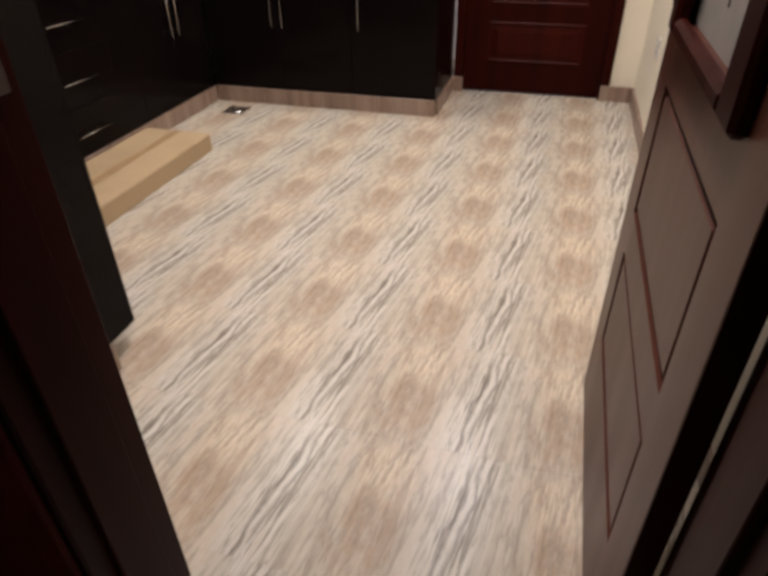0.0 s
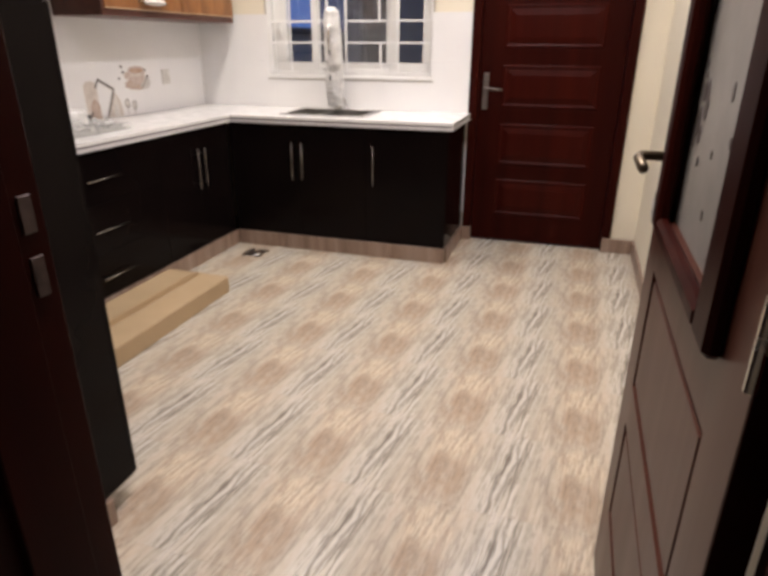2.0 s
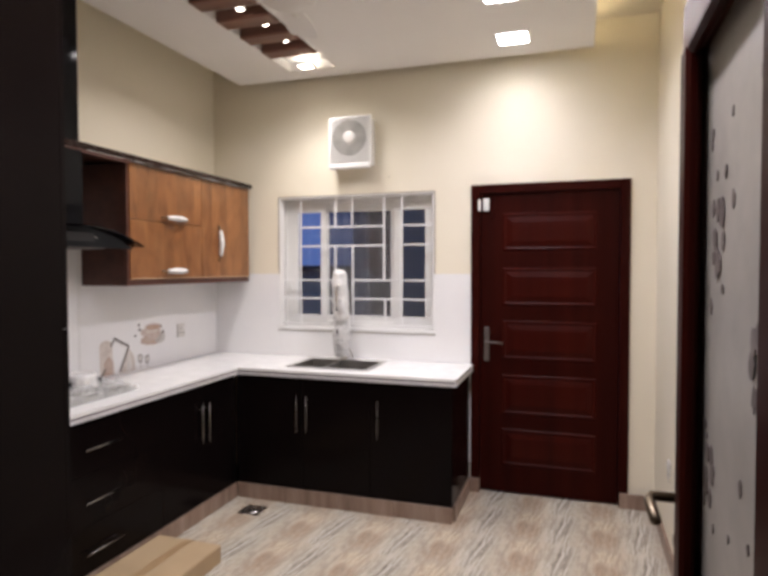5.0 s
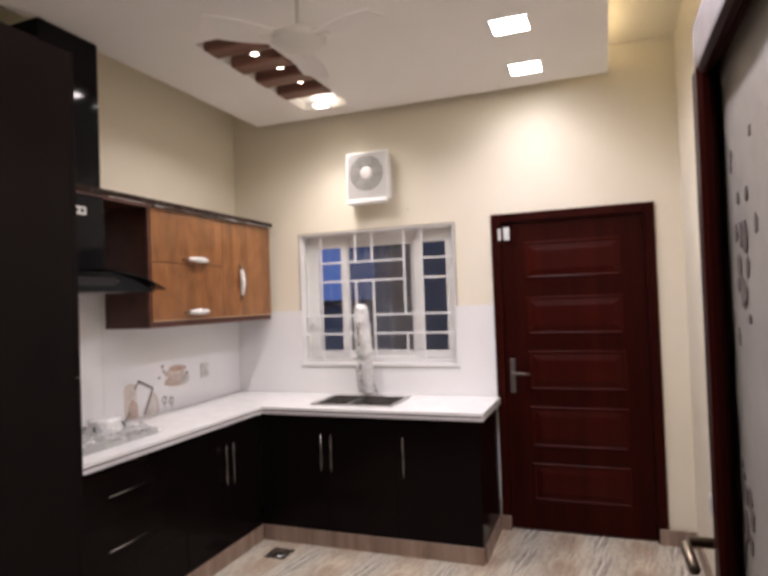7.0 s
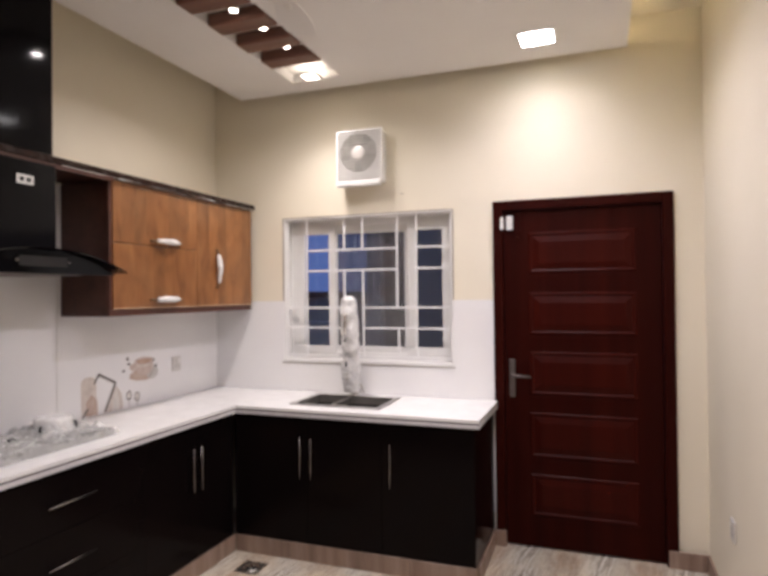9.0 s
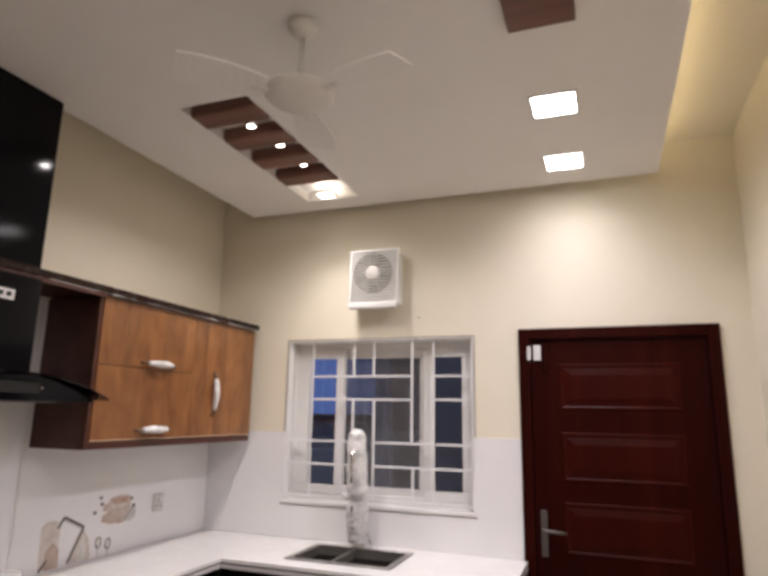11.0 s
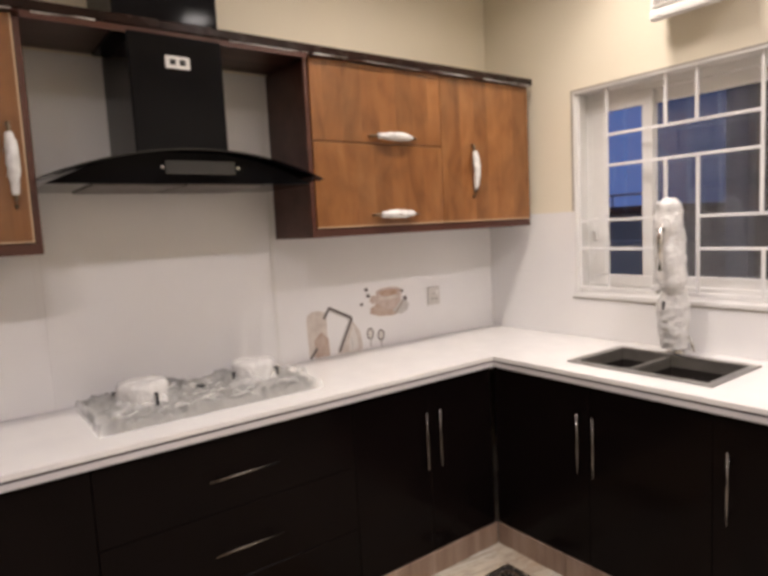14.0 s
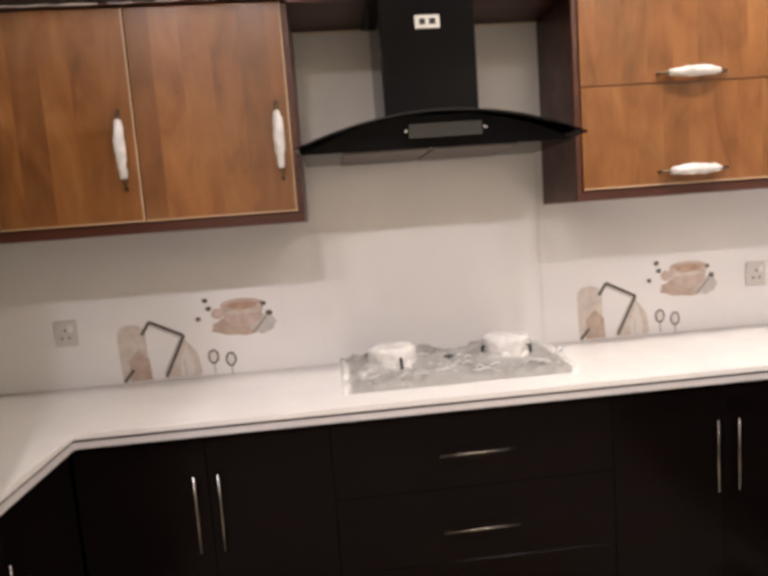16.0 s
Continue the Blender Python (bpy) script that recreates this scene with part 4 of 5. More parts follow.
def hob():
    y0, y1, x0, x1 = 4.60, 5.37, 0.17, 0.575
    h = thing("gas_hob", ((x0 + x1) / 2, (y0 + y1) / 2, TOP), "new gas hob still wrapped in clear plastic film", "gas hob")
    part("glass_top", block(x0, x1, y0, y1, TOP + 0.001, TOP + 0.022, 0.004, 2), STEELGREY, h, "grey plate")
    for k, (bx, by, r) in enumerate(((0.37, 4.765, 0.097), (0.36, 5.20, 0.097))):
        part("burner", lathe([(r * 0.55, TOP + 0.022), (r * 0.55, TOP + 0.04), (r * 0.35, TOP + 0.055), (0.01, TOP + 0.057)], 28, "z", (bx, by, 0)), CHROME, h, "", True)
        bm = lathe([(r * 0.98, TOP + 0.022), (r * 0.95, TOP + 0.045), (r * 0.92, TOP + 0.07), (r * 0.90, TOP + 0.095), (r * 0.84, TOP + 0.108), (r * 0.6, TOP + 0.112), (r * 0.3, TOP + 0.113), (0.008, TOP + 0.113)], 44, "z", (bx, by, 0))
        bm.normal_update()
        lumpy(bm, 0.006, 22, 4 + k)
        part("burner_wrap", bm, FILM, h, "burner packed in white film", True)
        for j in range(3):
            a = radians(118 * j + 14 + 35 * k)
            px, py = bx + 0.099 * math.cos(a), by + 0.099 * math.sin(a)
            part("pan_support", tube([(bx + 0.05 * math.cos(a), by + 0.05 * math.sin(a), TOP + 0.078), (px, py, TOP + 0.078), (px, py, TOP + 0.024)], 0.006, 8), RUBBER, h)
    part("tap_knob", lathe([(0.02, TOP + 0.022), (0.022, TOP + 0.03), (0.018, TOP + 0.05)], 20, "z", (0.36, 4.98, 0)), RUBBER, h, "", True)
    bm = bmesh.new()
    nx, ny = 60, 120
    grid = []
    rng = random.Random(2)
    for i in range(nx + 1):
        row = []
        for j in range(ny + 1):
            px, py = x0 - 0.012 + (x1 - x0 + 0.03) * i / nx, y0 - 0.03 + (y1 - y0 + 0.05) * j / ny
            z = TOP + 0.025
            v = Vector((px, py, 0))
            w_ = Vector((px * 1.0 + 0.25 * py, py * 0.55, 0))
            z += 0.022 * max(0.0, 1 - 6.0 * abs(noise.noise(w_ * 11))) + 0.012 * max(0.0, 1 - 5.0 * abs(noise.noise(w_ * 31 + Vector((5, 0, 0))))) + 0.006 * noise.noise(v * 60)
            for bx, by in ((0.37, 4.765), (0.36, 5.20)):
                z += 0.032 * math.exp(-max(0.0, math.hypot(px - bx, (py - by) * 0.75) - 0.07) / 0.035)
            if i in (0, nx) or j in (0, ny):
                z = TOP + 0.004
            row.append(bm.verts.new((px, py, z)))
        grid.append(row)
    for i in range(nx):
        for j in range(ny):
            bm.faces.new((grid[i][j], grid[i + 1][j], grid[i + 1][j + 1], grid[i][j + 1]))
    # Creases as thin white tubes, with the film's highlights put into them.
    for k in range(46):
        py, px = rng.uniform(y0 + 0.01, y1 - 0.10), x1 - 0.02 - 0.36 * rng.random() ** 1.6
        run, turn = rng.uniform(0.02, 0.11), rng.uniform(-0.9, 0.9)
        pts = [(px + turn * run * f + 0.0025 * math.sin(5 * f + k), py + run * f, TOP + 0.034 + 0.010 * math.sin(math.pi * f) + 0.003 * math.sin(11 * f + k)) for f in (q / 7 for q in range(8))]
        part("film_fold", tube(pts, 0.004, 7, radii=[0.0006, 0.0016, 0.0026, 0.0020, 0.0030, 0.0021, 0.0015, 0.0006]), FILM, h, "white crease and bright streak of the film", True)
    g = part("film_sheet", bm, CLEARFILM, h, "crinkled clear packing film", True)
    g.visible_shadow = False


STEELGREY = mottled("grey_steel_plate", (0.19, 0.185, 0.17), (0.11, 0.108, 0.10), 0.28, 12, 150, 0.1, 0.8)
hob()

# ---- hood ----
def hood():
    h = thing("cooker_hood", (0.3, 4.94, 1.65), "black chimney cooker hood with a curved glass canopy", "cooker hood")
    cy0, cy1, cx = 4.757, 5.116, 0.462
    part("upper_chimney", block(W + 0.004, cx, cy0, cy1, 2.172, PANEL - 0.004, 0.004, 2), HOODBLACK, h)
    cx = 0.484
    part("chimney", block(W + 0.004, cx, 4.790, 5.115, 1.76, 2.171, 0.006, 2), HOODBLACK, h)
    bm = bmesh.new()                          # housing below the glass, a low trapezium
    sec = [(4.50, 1.664), (5.43, 1.662), (5.31, 1.708), (5.18, 1.744), (5.06, 1.765), (4.82, 1.765), (4.72, 1.745), (4.60, 1.706)]
    a = [bm.verts.new((W + 0.004, y, z)) for y, z in sec]
    c = [bm.verts.new((0.565 - 0.04 * ((y - 4.965) / 0.495) ** 2, y, z)) for y, z in sec]
    for k in range(len(sec)):
        bm.faces.new((a[k], a[(k + 1) % len(sec)], c[(k + 1) % len(sec)], c[k]))
    bm.faces.new(a[::-1])
    bm.faces.new(c)
    bmesh.ops.bevel(bm, geom=bm.edges[:], offset=0.002, segments=1, affect="EDGES")
    body = part("housing", bm, HOODBLACK, h)
    part("control_panel", block(0.564, 0.5675, 4.855, 5.10, 1.692, 1.738, 0.001), DISPLAY, body, "dark glass control strip")
    for y in (4.846, 5.110):
        part("screw_cap", lathe([(0.005, 0.564), (0.005, 0.569), (0.003, 0.570)], 12, "x", (0, y, 1.716)), CHROME, body)
    part("grease_filter", blocks((W + 0.03, 0.51, 4.64, 4.93, 1.6585, 1.666), (W + 0.03, 0.51, 4.945, 5.235, 1.6585, 1.666), bevel=0.001), DULLSTEEL, body)
    bm = bmesh.new()                          # arched glass, thicker in the middle of its depth
    n_ = 28
    rows = []
    for i in range(n_ + 1):
        f = 2 * i / n_ - 1
        y = 4.965 + 0.480 * f
        z = 1.768 - 0.094 * f * f
        front = 0.615 - 0.025 * f * f
        rows.append([bm.verts.new(p) for p in ((W + 0.06, y, z), (front, y, z), (front, y, z + 0.006), (W + 0.06, y, z + 0.006))])
    for p, q in zip(rows, rows[1:]):
        for k in range(4):
            bm.faces.new((p[k], p[(k + 1) % 4], q[(k + 1) % 4], q[k]))
    bm.faces.new(rows[0][::-1])
    bm.faces.new(rows[-1])
    part("glass_canopy", bm, GLASSBLACK, h, "curved dark glass")
    lb = part("label_sticker", block(cx, cx + 0.0012, 4.911, 4.995, 2.060, 2.102), PAPER, h, "small white label")
    part("print_bar", blocks((cx + 0.001, cx + 0.002, 4.926, 4.946, 2.072, 2.091), (cx + 0.001, cx + 0.002, 4.959, 4.981, 2.072, 2.091)), INK, lb)


hood()

# ---- wall cabinets ----
UX = 0.435
UZ0, UZ1 = 1.450, 2.170


def wrapped_handle(parent, at, axis, length, bow=0.02, wrap=(0.13, 0.87), seed=0):
    """Bow handle on a front that faces +x, packed in white film."""
    c = Vector(at)
    d = Vector((0, 1, 0)) if axis == "y" else Vector((0, 0, 1))
    pts = [c + d * length * (f - 0.5) + Vector((0.012 + bow * math.sin(math.pi * f), 0, 0)) for f in (k / 12 for k in range(13))]
    pts = [c - d * length / 2] + pts + [c + d * length / 2]
    h = part("handle", tube(pts, 0.006, 10), BRONZE, parent, "bronze bow handle packed in white film", True)
    inner = [c + d * length * (f - 0.5) + Vector((0.012 + bow * math.sin(math.pi * f), 0, 0)) for f in (wrap[0] + (wrap[1] - wrap[0]) * k / 16 for k in range(17))]
    radii = [0.0085 + (0.0075 + 0.003 * math.sin(seed)) * math.sin(math.pi * (0.10 + 0.80 * (k / 16) ** (1.25 if seed % 2 else 0.8))) for k in range(17)]
    bm = tube(inner, 0.014, 16, radii=radii)
    bm.normal_update()
    lumpy(bm, 0.0045, 42, seed)
    part("film_wrap", bm, FILM, h, "white packing film", True)


def wall_cabinet(label, y0, y1, doors, strips):
    c = thing("wall_cabinet", (W, (y0 + y1) / 2, UZ0), label, "cabinet", "wall cabinets")
    b_ = 0.026
    for nm, spec in (("side_panel", (W, UX, y0, y0 + 0.018, UZ0, UZ1)), ("side_panel", (W, UX, y1 - 0.018, y1, UZ0, UZ1)), ("bottom_panel", (W, UX, y0 + 0.018, y1 - 0.018, UZ0, UZ0 + b_)),
                     ("top_panel", (W, UX, y0 + 0.018, y1 - 0.018, UZ1 - 0.02, UZ1)), ("back_panel", (W, W + 0.008, y0 + 0.018, y1 - 0.018, UZ0 + b_, UZ1 - 0.02))):
        part(nm, block(*spec), WINE, c)
    part("face_frame", blocks((UX, UX + 0.018, y0, y1, UZ0, UZ0 + 0.034), *((UX, UX + 0.018, a, a + 0.02, UZ0 + 0.034, UZ1) for a in strips), bevel=0.002), WINE, c)
    for (a0, a1, z0, z1, hd, k) in doors:
        d = part("door", block(UX + 0.001, UX + 0.022, a0 + 0.0015, a1 - 0.0015, z0 + 0.0015, z1 - 0.0015, 0.002), HONEYS[k % 3], c, "honey-brown wood-grain front")
        if z0 < 1.6:
            part("edge_band", blocks((UX + 0.0225, UX + 0.0235, a0 + 0.002, a1 - 0.002, z0 + 0.002, z0 + 0.007), *(((UX + 0.0225, UX + 0.0235, a1 - 0.007, a1 - 0.002, z0 + 0.007, z1 - 0.002),) if a1 < 4.5 else ())), EDGEBAND, d, "pale edge strip")
        if hd:
            wrapped_handle(d, (UX + 0.022, hd[1], hd[2]), hd[0], hd[3], seed=k * 7 + 1)
    return c


EDGEBAND = mottled("pale_edge_band", (0.62, 0.45, 0.30), (0.5, 0.34, 0.2), 0.35, 12, 100, 0.1)
ZD0, ZD1 = UZ0 + 0.036, UZ1 + 0.008
wall_cabinet("honey oak wall cabinet with two flaps and wrapped handles", 5.463, 6.82,
             [(5.485, 6.19, 1.845, ZD1, ("y", 5.895, 1.875, 0.25), 0), (5.485, 6.19, ZD0, 1.845, ("y", 5.895, 1.535, 0.25), 1), (6.19, 6.819, ZD0, ZD1, ("z", 6.39, 1.735, 0.25), 2)], (5.463,))
wall_cabinet("honey oak wall cabinet with doors, handles still wrapped", S + 0.002, 4.492,
             [(3.12, 3.50, ZD0, ZD1, None, 1), (3.50, 3.965, ZD0, ZD1, ("z", 3.918, 1.725, 0.25), 2), (3.965, 4.472, ZD0, ZD1, ("z", 4.431, 1.725, 0.25), 0)], (4.472,))

WINEDARK = mottled("blackish_brown_board", (0.016, 0.007, 0.005), (0.026, 0.011, 0.008), 0.22, 8, 90, 0.05)
nodes_of(WINEDARK)[3].inputs["Specular IOR Level"].default_value = 0.2
corn = thing("cornice_board", (W, 5.0, UZ1), "dark wine-brown board over the wall cabinets", "cornice")
BZ = UZ1 + 0.010
part("board", blocks((W, 0.475, S + 0.002, 4.756, BZ, BZ + 0.018), (W, 0.475, 5.117, 6.822, BZ, BZ + 0.018), (0.463, 0.475, 4.756, 5.117, BZ, BZ + 0.018)), WINE, corn)
part("rail", block(0.475, 0.487, S + 0.002, 6.824, BZ + 0.004, BZ + 0.036, 0.003), WINEDARK, corn)
part("lower_lip", blocks((0.4752, 0.480, 4.49, 5.47, BZ - 0.018, BZ + 0.003)), WINE, corn)


def film_edge(y0, y1, seed):
    """Torn strip of protective film left along the cornice's lower edge."""
    n_ = max(6, round((y1 - y0) / 0.02))
    pts = [(0.481 + 0.003 * noise.noise(Vector((k * 0.31, seed, 0))), y0 + (y1 - y0) * k / n_, BZ + 0.002 + 0.005 * noise.noise(Vector((k * 0.23, seed, 4)))) for k in range(n_ + 1)]
    radii = [0.0010 + 0.0036 * max(0.0, 0.4 + noise.noise(Vector((k * 0.27, seed, 9)))) for k in range(n_ + 1)]
    part("film_strip", tube(pts, 0.004, 8, radii=radii), FILM, corn, "pale peeling film edge", True)


for k, (y0, y1) in enumerate(((3.12, 3.55), (3.58, 3.90), (3.93, 4.47), (4.52, 4.70), (5.15, 5.48), (5.50, 5.66), (5.74, 6.06), (6.12, 6.40), (6.46, 6.80))):
    film_edge(y0, y1, 1.7 + k * 2.3)

# ---- cardboard box, drain, sockets, extractor fan ----
def carton():
    x0, x1, y0, y1, h = 0.712, 1.12, 4.10, 5.385, 0.042
    c = thing("cardboard_box", ((x0 + x1) / 2, (y0 + y1) / 2, FL), "long flat brown cardboard box lying on the floor", "box")
    part("body", block(x0, x1, y0, y1, FL + 0.001, h - 0.003, 0.004, 2), CARD, c)
    m_ = (x0 + x1) / 2
    part("flap", blocks((x0 + 0.001, m_ - 0.001, y0 + 0.001, y1 - 0.001, h - 0.003, h), bevel=0.001), CARD, c)
    part("flap", blocks((m_ + 0.001, x1 - 0.001, y0 + 0.001, y1 - 0.001, h - 0.003, h), bevel=0.001), CARD, c)
    part("tape", blocks((m_ - 0.026, m_ + 0.026, y0 - 0.001, y1 + 0.0005, h + 0.0003, h + 0.001), (m_ - 0.026, m_ + 0.026, y1 + 0.0003, y1 + 0.001, h - 0.06, h)), TAPE, c, "buff packing tape")


carton()


def drain(x, y):
    d = thing("floor_drain", (x, y, FL), "square steel floor drain grate", "drain")
    s_ = 0.075
    part("frame", blocks((x - s_, x + s_, y - s_, y - s_ + 0.012, FL + 0.0005, FL + 0.004), (x - s_, x + s_, y + s_ - 0.012, y + s_, FL + 0.0005, FL + 0.004), (x - s_, x - s_ + 0.012, y - s_ + 0.012, y + s_ - 0.012, FL + 0.0005, FL + 0.004),
                         (x + s_ - 0.012, x + s_, y - s_ + 0.012, y + s_ - 0.012, FL + 0.0005, FL + 0.004)), CHROME, d)
    part("well", block(x - s_ + 0.012, x + s_ - 0.012, y - s_ + 0.012, y + s_ - 0.012, FL + 0.0004, FL + 0.0012), DRAINDARK, d, "dark recess")
    part("cover", lathe([(0.052, FL + 0.0012), (0.052, FL + 0.004), (0.04, FL + 0.008), (0.012, FL + 0.011)], 30, "z", (x, y, 0)), CHROME, d, "domed steel cover", True)


DRAINDARK = mottled("dark_steel", (0.08, 0.07, 0.065), (0.05, 0.045, 0.04), 0.4, 20, 100, 0.1, 0.6)
drain(0.92, 6.06)


SOCKETGREY = mottled("pale_grey_plastic", (0.60, 0.575, 0.54), (0.55, 0.53, 0.50), 0.35, 6, 80, 0.03)


CREAMPVC = mottled("cream_plastic", (0.72, 0.66, 0.53), (0.68, 0.62, 0.49), 0.4, 6, 80, 0.03)


def socket_plate(name, at, axis, label):
    x, y, z = at
    c = thing(name, at, label, "socket", "wall sockets")
    if axis == "x":
        part("plate", block(x, x + 0.010, y - 0.043, y + 0.043, z - 0.05, z + 0.05, 0.004, 2), SOCKETGREY if z < 2 else CREAMPVC, c)
        part("rocker", block(x + 0.010, x + 0.013, y + 0.012, y + 0.030, z + 0.006, z + 0.032, 0.001), WHITEPVC, c)
        for dy, dz in ((-0.014, -0.018), (0.014, -0.018), (0.0, 0.012)):
            part("pin_hole", block(x + 0.0098, x + 0.0108, y + dy - 0.004, y + dy + 0.004, z + dz - 0.004, z + dz + 0.004), RUBBER, c)
    else:
        part("plate", block(x - 0.010, x, y - 0.043, y + 0.043, z - 0.05, z + 0.05, 0.004, 2), SOCKETGREY, c)
        part("rocker", block(x - 0.013, x - 0.010, y + 0.012, y + 0.030, z + 0.006, z + 0.032, 0.001), WHITEPVC, c)
        for dy, dz in ((-0.014, -0.018), (0.014, -0.018), (0.0, 0.012)):
            part("pin_hole", block(x - 0.0108, x - 0.0098, y + dy - 0.004, y + dy + 0.004, z + dz - 0.004, z + dz + 0.004), RUBBER, c)


TF = W + 0.008                               # face of the glazed tiles
socket_plate("wall_socket", (TF, 6.39, 1.09), "x", "white switched socket on the tiled wall")
socket_plate("wall_socket", (TF, 3.515, 1.085), "x", "white switched socket on the tiled wall")
socket_plate("wall_socket", (E, 6.17, 0.44), "e", "white switched socket low on the cream wall")
socket_plate("wall_socket", (W, 4.55, 2.42), "x", "cream socket above the wall cabinets")


VENTGREY = mottled("grey_vent_plastic", (0.27, 0.26, 0.225), (0.23, 0.22, 0.19), 0.5, 4, 60, 0.05)


def extractor():
    x0, x1, z0, z1 = 1.182, 1.520, 2.308, 2.676
    yf = N - 0.125                            # face of the front plate
    cx, cz = (x0 + x1) / 2, (z0 + z1) / 2 + 0.022
    f = thing("extractor_fan", (cx, N, cz), "square white extractor fan with thin louvres over a grey round grille", "extractor fan")
    part("housing", block(x0 + 0.012, x1 - 0.012, yf + 0.03, N, z0 + 0.012, z1 - 0.012, 0.012, 3), WHITEPVC, f)
    part("front_plate", block(x0, x1, yf, yf + 0.032, z0, z1, 0.010, 3), WHITEPVC, f)
    part("lower_lip", block(x0 + 0.008, x1 - 0.008, yf - 0.022, yf + 0.02, z0 - 0.022, z0 + 0.016, 0.008, 2), WHITEPVC, f)
    for kx in (x0 + 0.05, x1 - 0.05):
        part("screw_boss", lathe([(0.010, yf - 0.004), (0.010, yf - 0.023), (0.006, yf - 0.025)], 14, "y", (kx, 0, z0 - 0.004)), WHITEPVC, f)
    R = 0.128
    part("well", lathe([(R, yf - 0.0015), (R, yf + 0.002)], 44, "y", (cx, 0, cz)), VENTGREY, f, "grey round recess")
    for k in range(6):
        r = 0.052 + (R - 0.052) * k / 5
        ring = tube([(cx + r * math.cos(a), yf - 0.006, cz + r * math.sin(a)) for a in (2 * math.pi * j / 40 for j in range(41))], 0.0032, 6, cap=False)
        part("grille_ring", ring, VENTGREY, f)
    for k in range(5):
        a = 2 * math.pi * k / 5 + 0.3
        bm = bmesh.new()
        vs = []
        for r, w in ((0.040, 0.018), (0.08, 0.042), (0.12, 0.046)):
            for s_ in (-1, 1):
                vs.append(bm.verts.new((cx + r * math.cos(a) - s_ * w * math.sin(a), yf - 0.0025 - 0.0012 * s_, cz + r * math.sin(a) + s_ * w * math.cos(a))))
        for i in (0, 2):
            bm.faces.new((vs[i], vs[i + 1], vs[i + 3], vs[i + 2]))
        g = bmesh.ops.extrude_face_region(bm, geom=bm.faces[:])
        bmesh.ops.translate(bm, vec=(0, 0.002, 0), verts=[v for v in g["geom"] if isinstance(v, bmesh.types.BMVert)])
        part("blade", bm, GREYPVC, f)
    for k in range(17):
        z = z0 + 0.034 + k * 0.0195
        part("louvre", block(x0 + 0.018, x1 - 0.018, yf - 0.014, yf + 0.001, z, z + 0.0042, 0.0012), WHITEPVC, f)
    part("hub", lathe([(0.047, yf - 0.002), (0.047, yf - 0.012), (0.038, yf - 0.016)], 30, "y", (cx, 0, cz)), SOCKETGREY, f, "", True)


extractor()
solid("wall_screw", lathe([(0.004, N - 0.010), (0.004, N)], 12, "y", (1.62, 0, 2.235)), BRONZE, "small dark screw in the painted wall", "screw")

# ---- glazed wall tiles, and the printed ones ----
def tile_field(name, axis, a0, a1, z0, z1, wide, high, holes=()):
    host = tagged(new(name), "white glazed wall tiles above the worktop", "tiles", kind="structure")
    host.location = (W, a0, z0) if axis == "x" else (a0, N, z0)
    cols = math.ceil((a1 - a0) / wide - 0.02)
    rows = math.ceil((z1 - z0) / high - 0.02)
    for j in range(rows):
        for i in range(cols):
            p, q = a0 + i * wide, min(a0 + (i + 1) * wide, a1)
            r, s_ = z0 + j * high, min(z0 + (j + 1) * high, z1)
            cells = [(p, q, r, s_)]
            for hp, hq, hr, hs in holes:
                nxt = []
                for c in cells:
                    if c[1] <= hp or c[0] >= hq or c[3] <= hr or c[2] >= hs:
                        nxt.append(c)
                        continue
                    if c[0] < hp:
                        nxt.append((c[0], hp, c[2], c[3]))
                    if c[1] > hq:
                        nxt.append((hq, c[1], c[2], c[3]))
                    m0, m1 = max(c[0], hp), min(c[1], hq)
                    if c[2] < hr:
                        nxt.append((m0, m1, c[2], hr))
                    if c[3] > hs:
                        nxt.append((m0, m1, hs, c[3]))
                cells = nxt
            for c in cells:
                if c[1] - c[0] < 0.01 or c[3] - c[2] < 0.01:
                    continue
                g = 0.0001
                bm = block(W, TF, c[0] + g, c[1] - g, c[2] + g, c[3] - g, 0.0002) if axis == "x" else block(c[0] + g, c[1] - g, N - 0.008, N, c[2] + g, c[3] - g, 0.0002)
                part("wall_tile", bm, TILE, host)


tile_field("wall_tiles_west", "x", S, N - 0.009, TOP + 0.001, 2.168, 0.6295, 0.3285, holes=((4.515, 5.437, TOP - 0.1, 2.3), (S - 1, 4.492, 1.452, 2.2), (5.463, N + 1, 1.452, 2.2)))
solid("splashback", block(W, TF, 4.5153, 5.4365, TOP + 0.001, 2.168, 0.0003), TILE, "plain white glossy splashback panel behind the hob", "splashback", kind="structure")
tile_field("wall_tiles_north", "y", W, DX0 - 0.002, TOP + 0.001, 1.51, 0.6295, 0.3285, holes=((WX0 - 0.0125, WX1 + 0.0125, WZ0 - 0.0185, WZ0), (WX0, WX1, WZ0 - 0.0185, 2.2)))
solid("tile_trim", block(DX0 - 0.012, DX0 - 0.001, N - 0.012, N - 0.0005, 0.15, TOP - 0.055), WHITEPVC, "thin white strip between cabinet end and door", "trim", kind="structure")
solid("splashback_trim", block(TF, TF + 0.0015, 5.430, 5.444, TOP + 0.001, 1.66), WHITEPVC, "thin pale upright strip beside the hob's splashback", "trim", kind="structure")

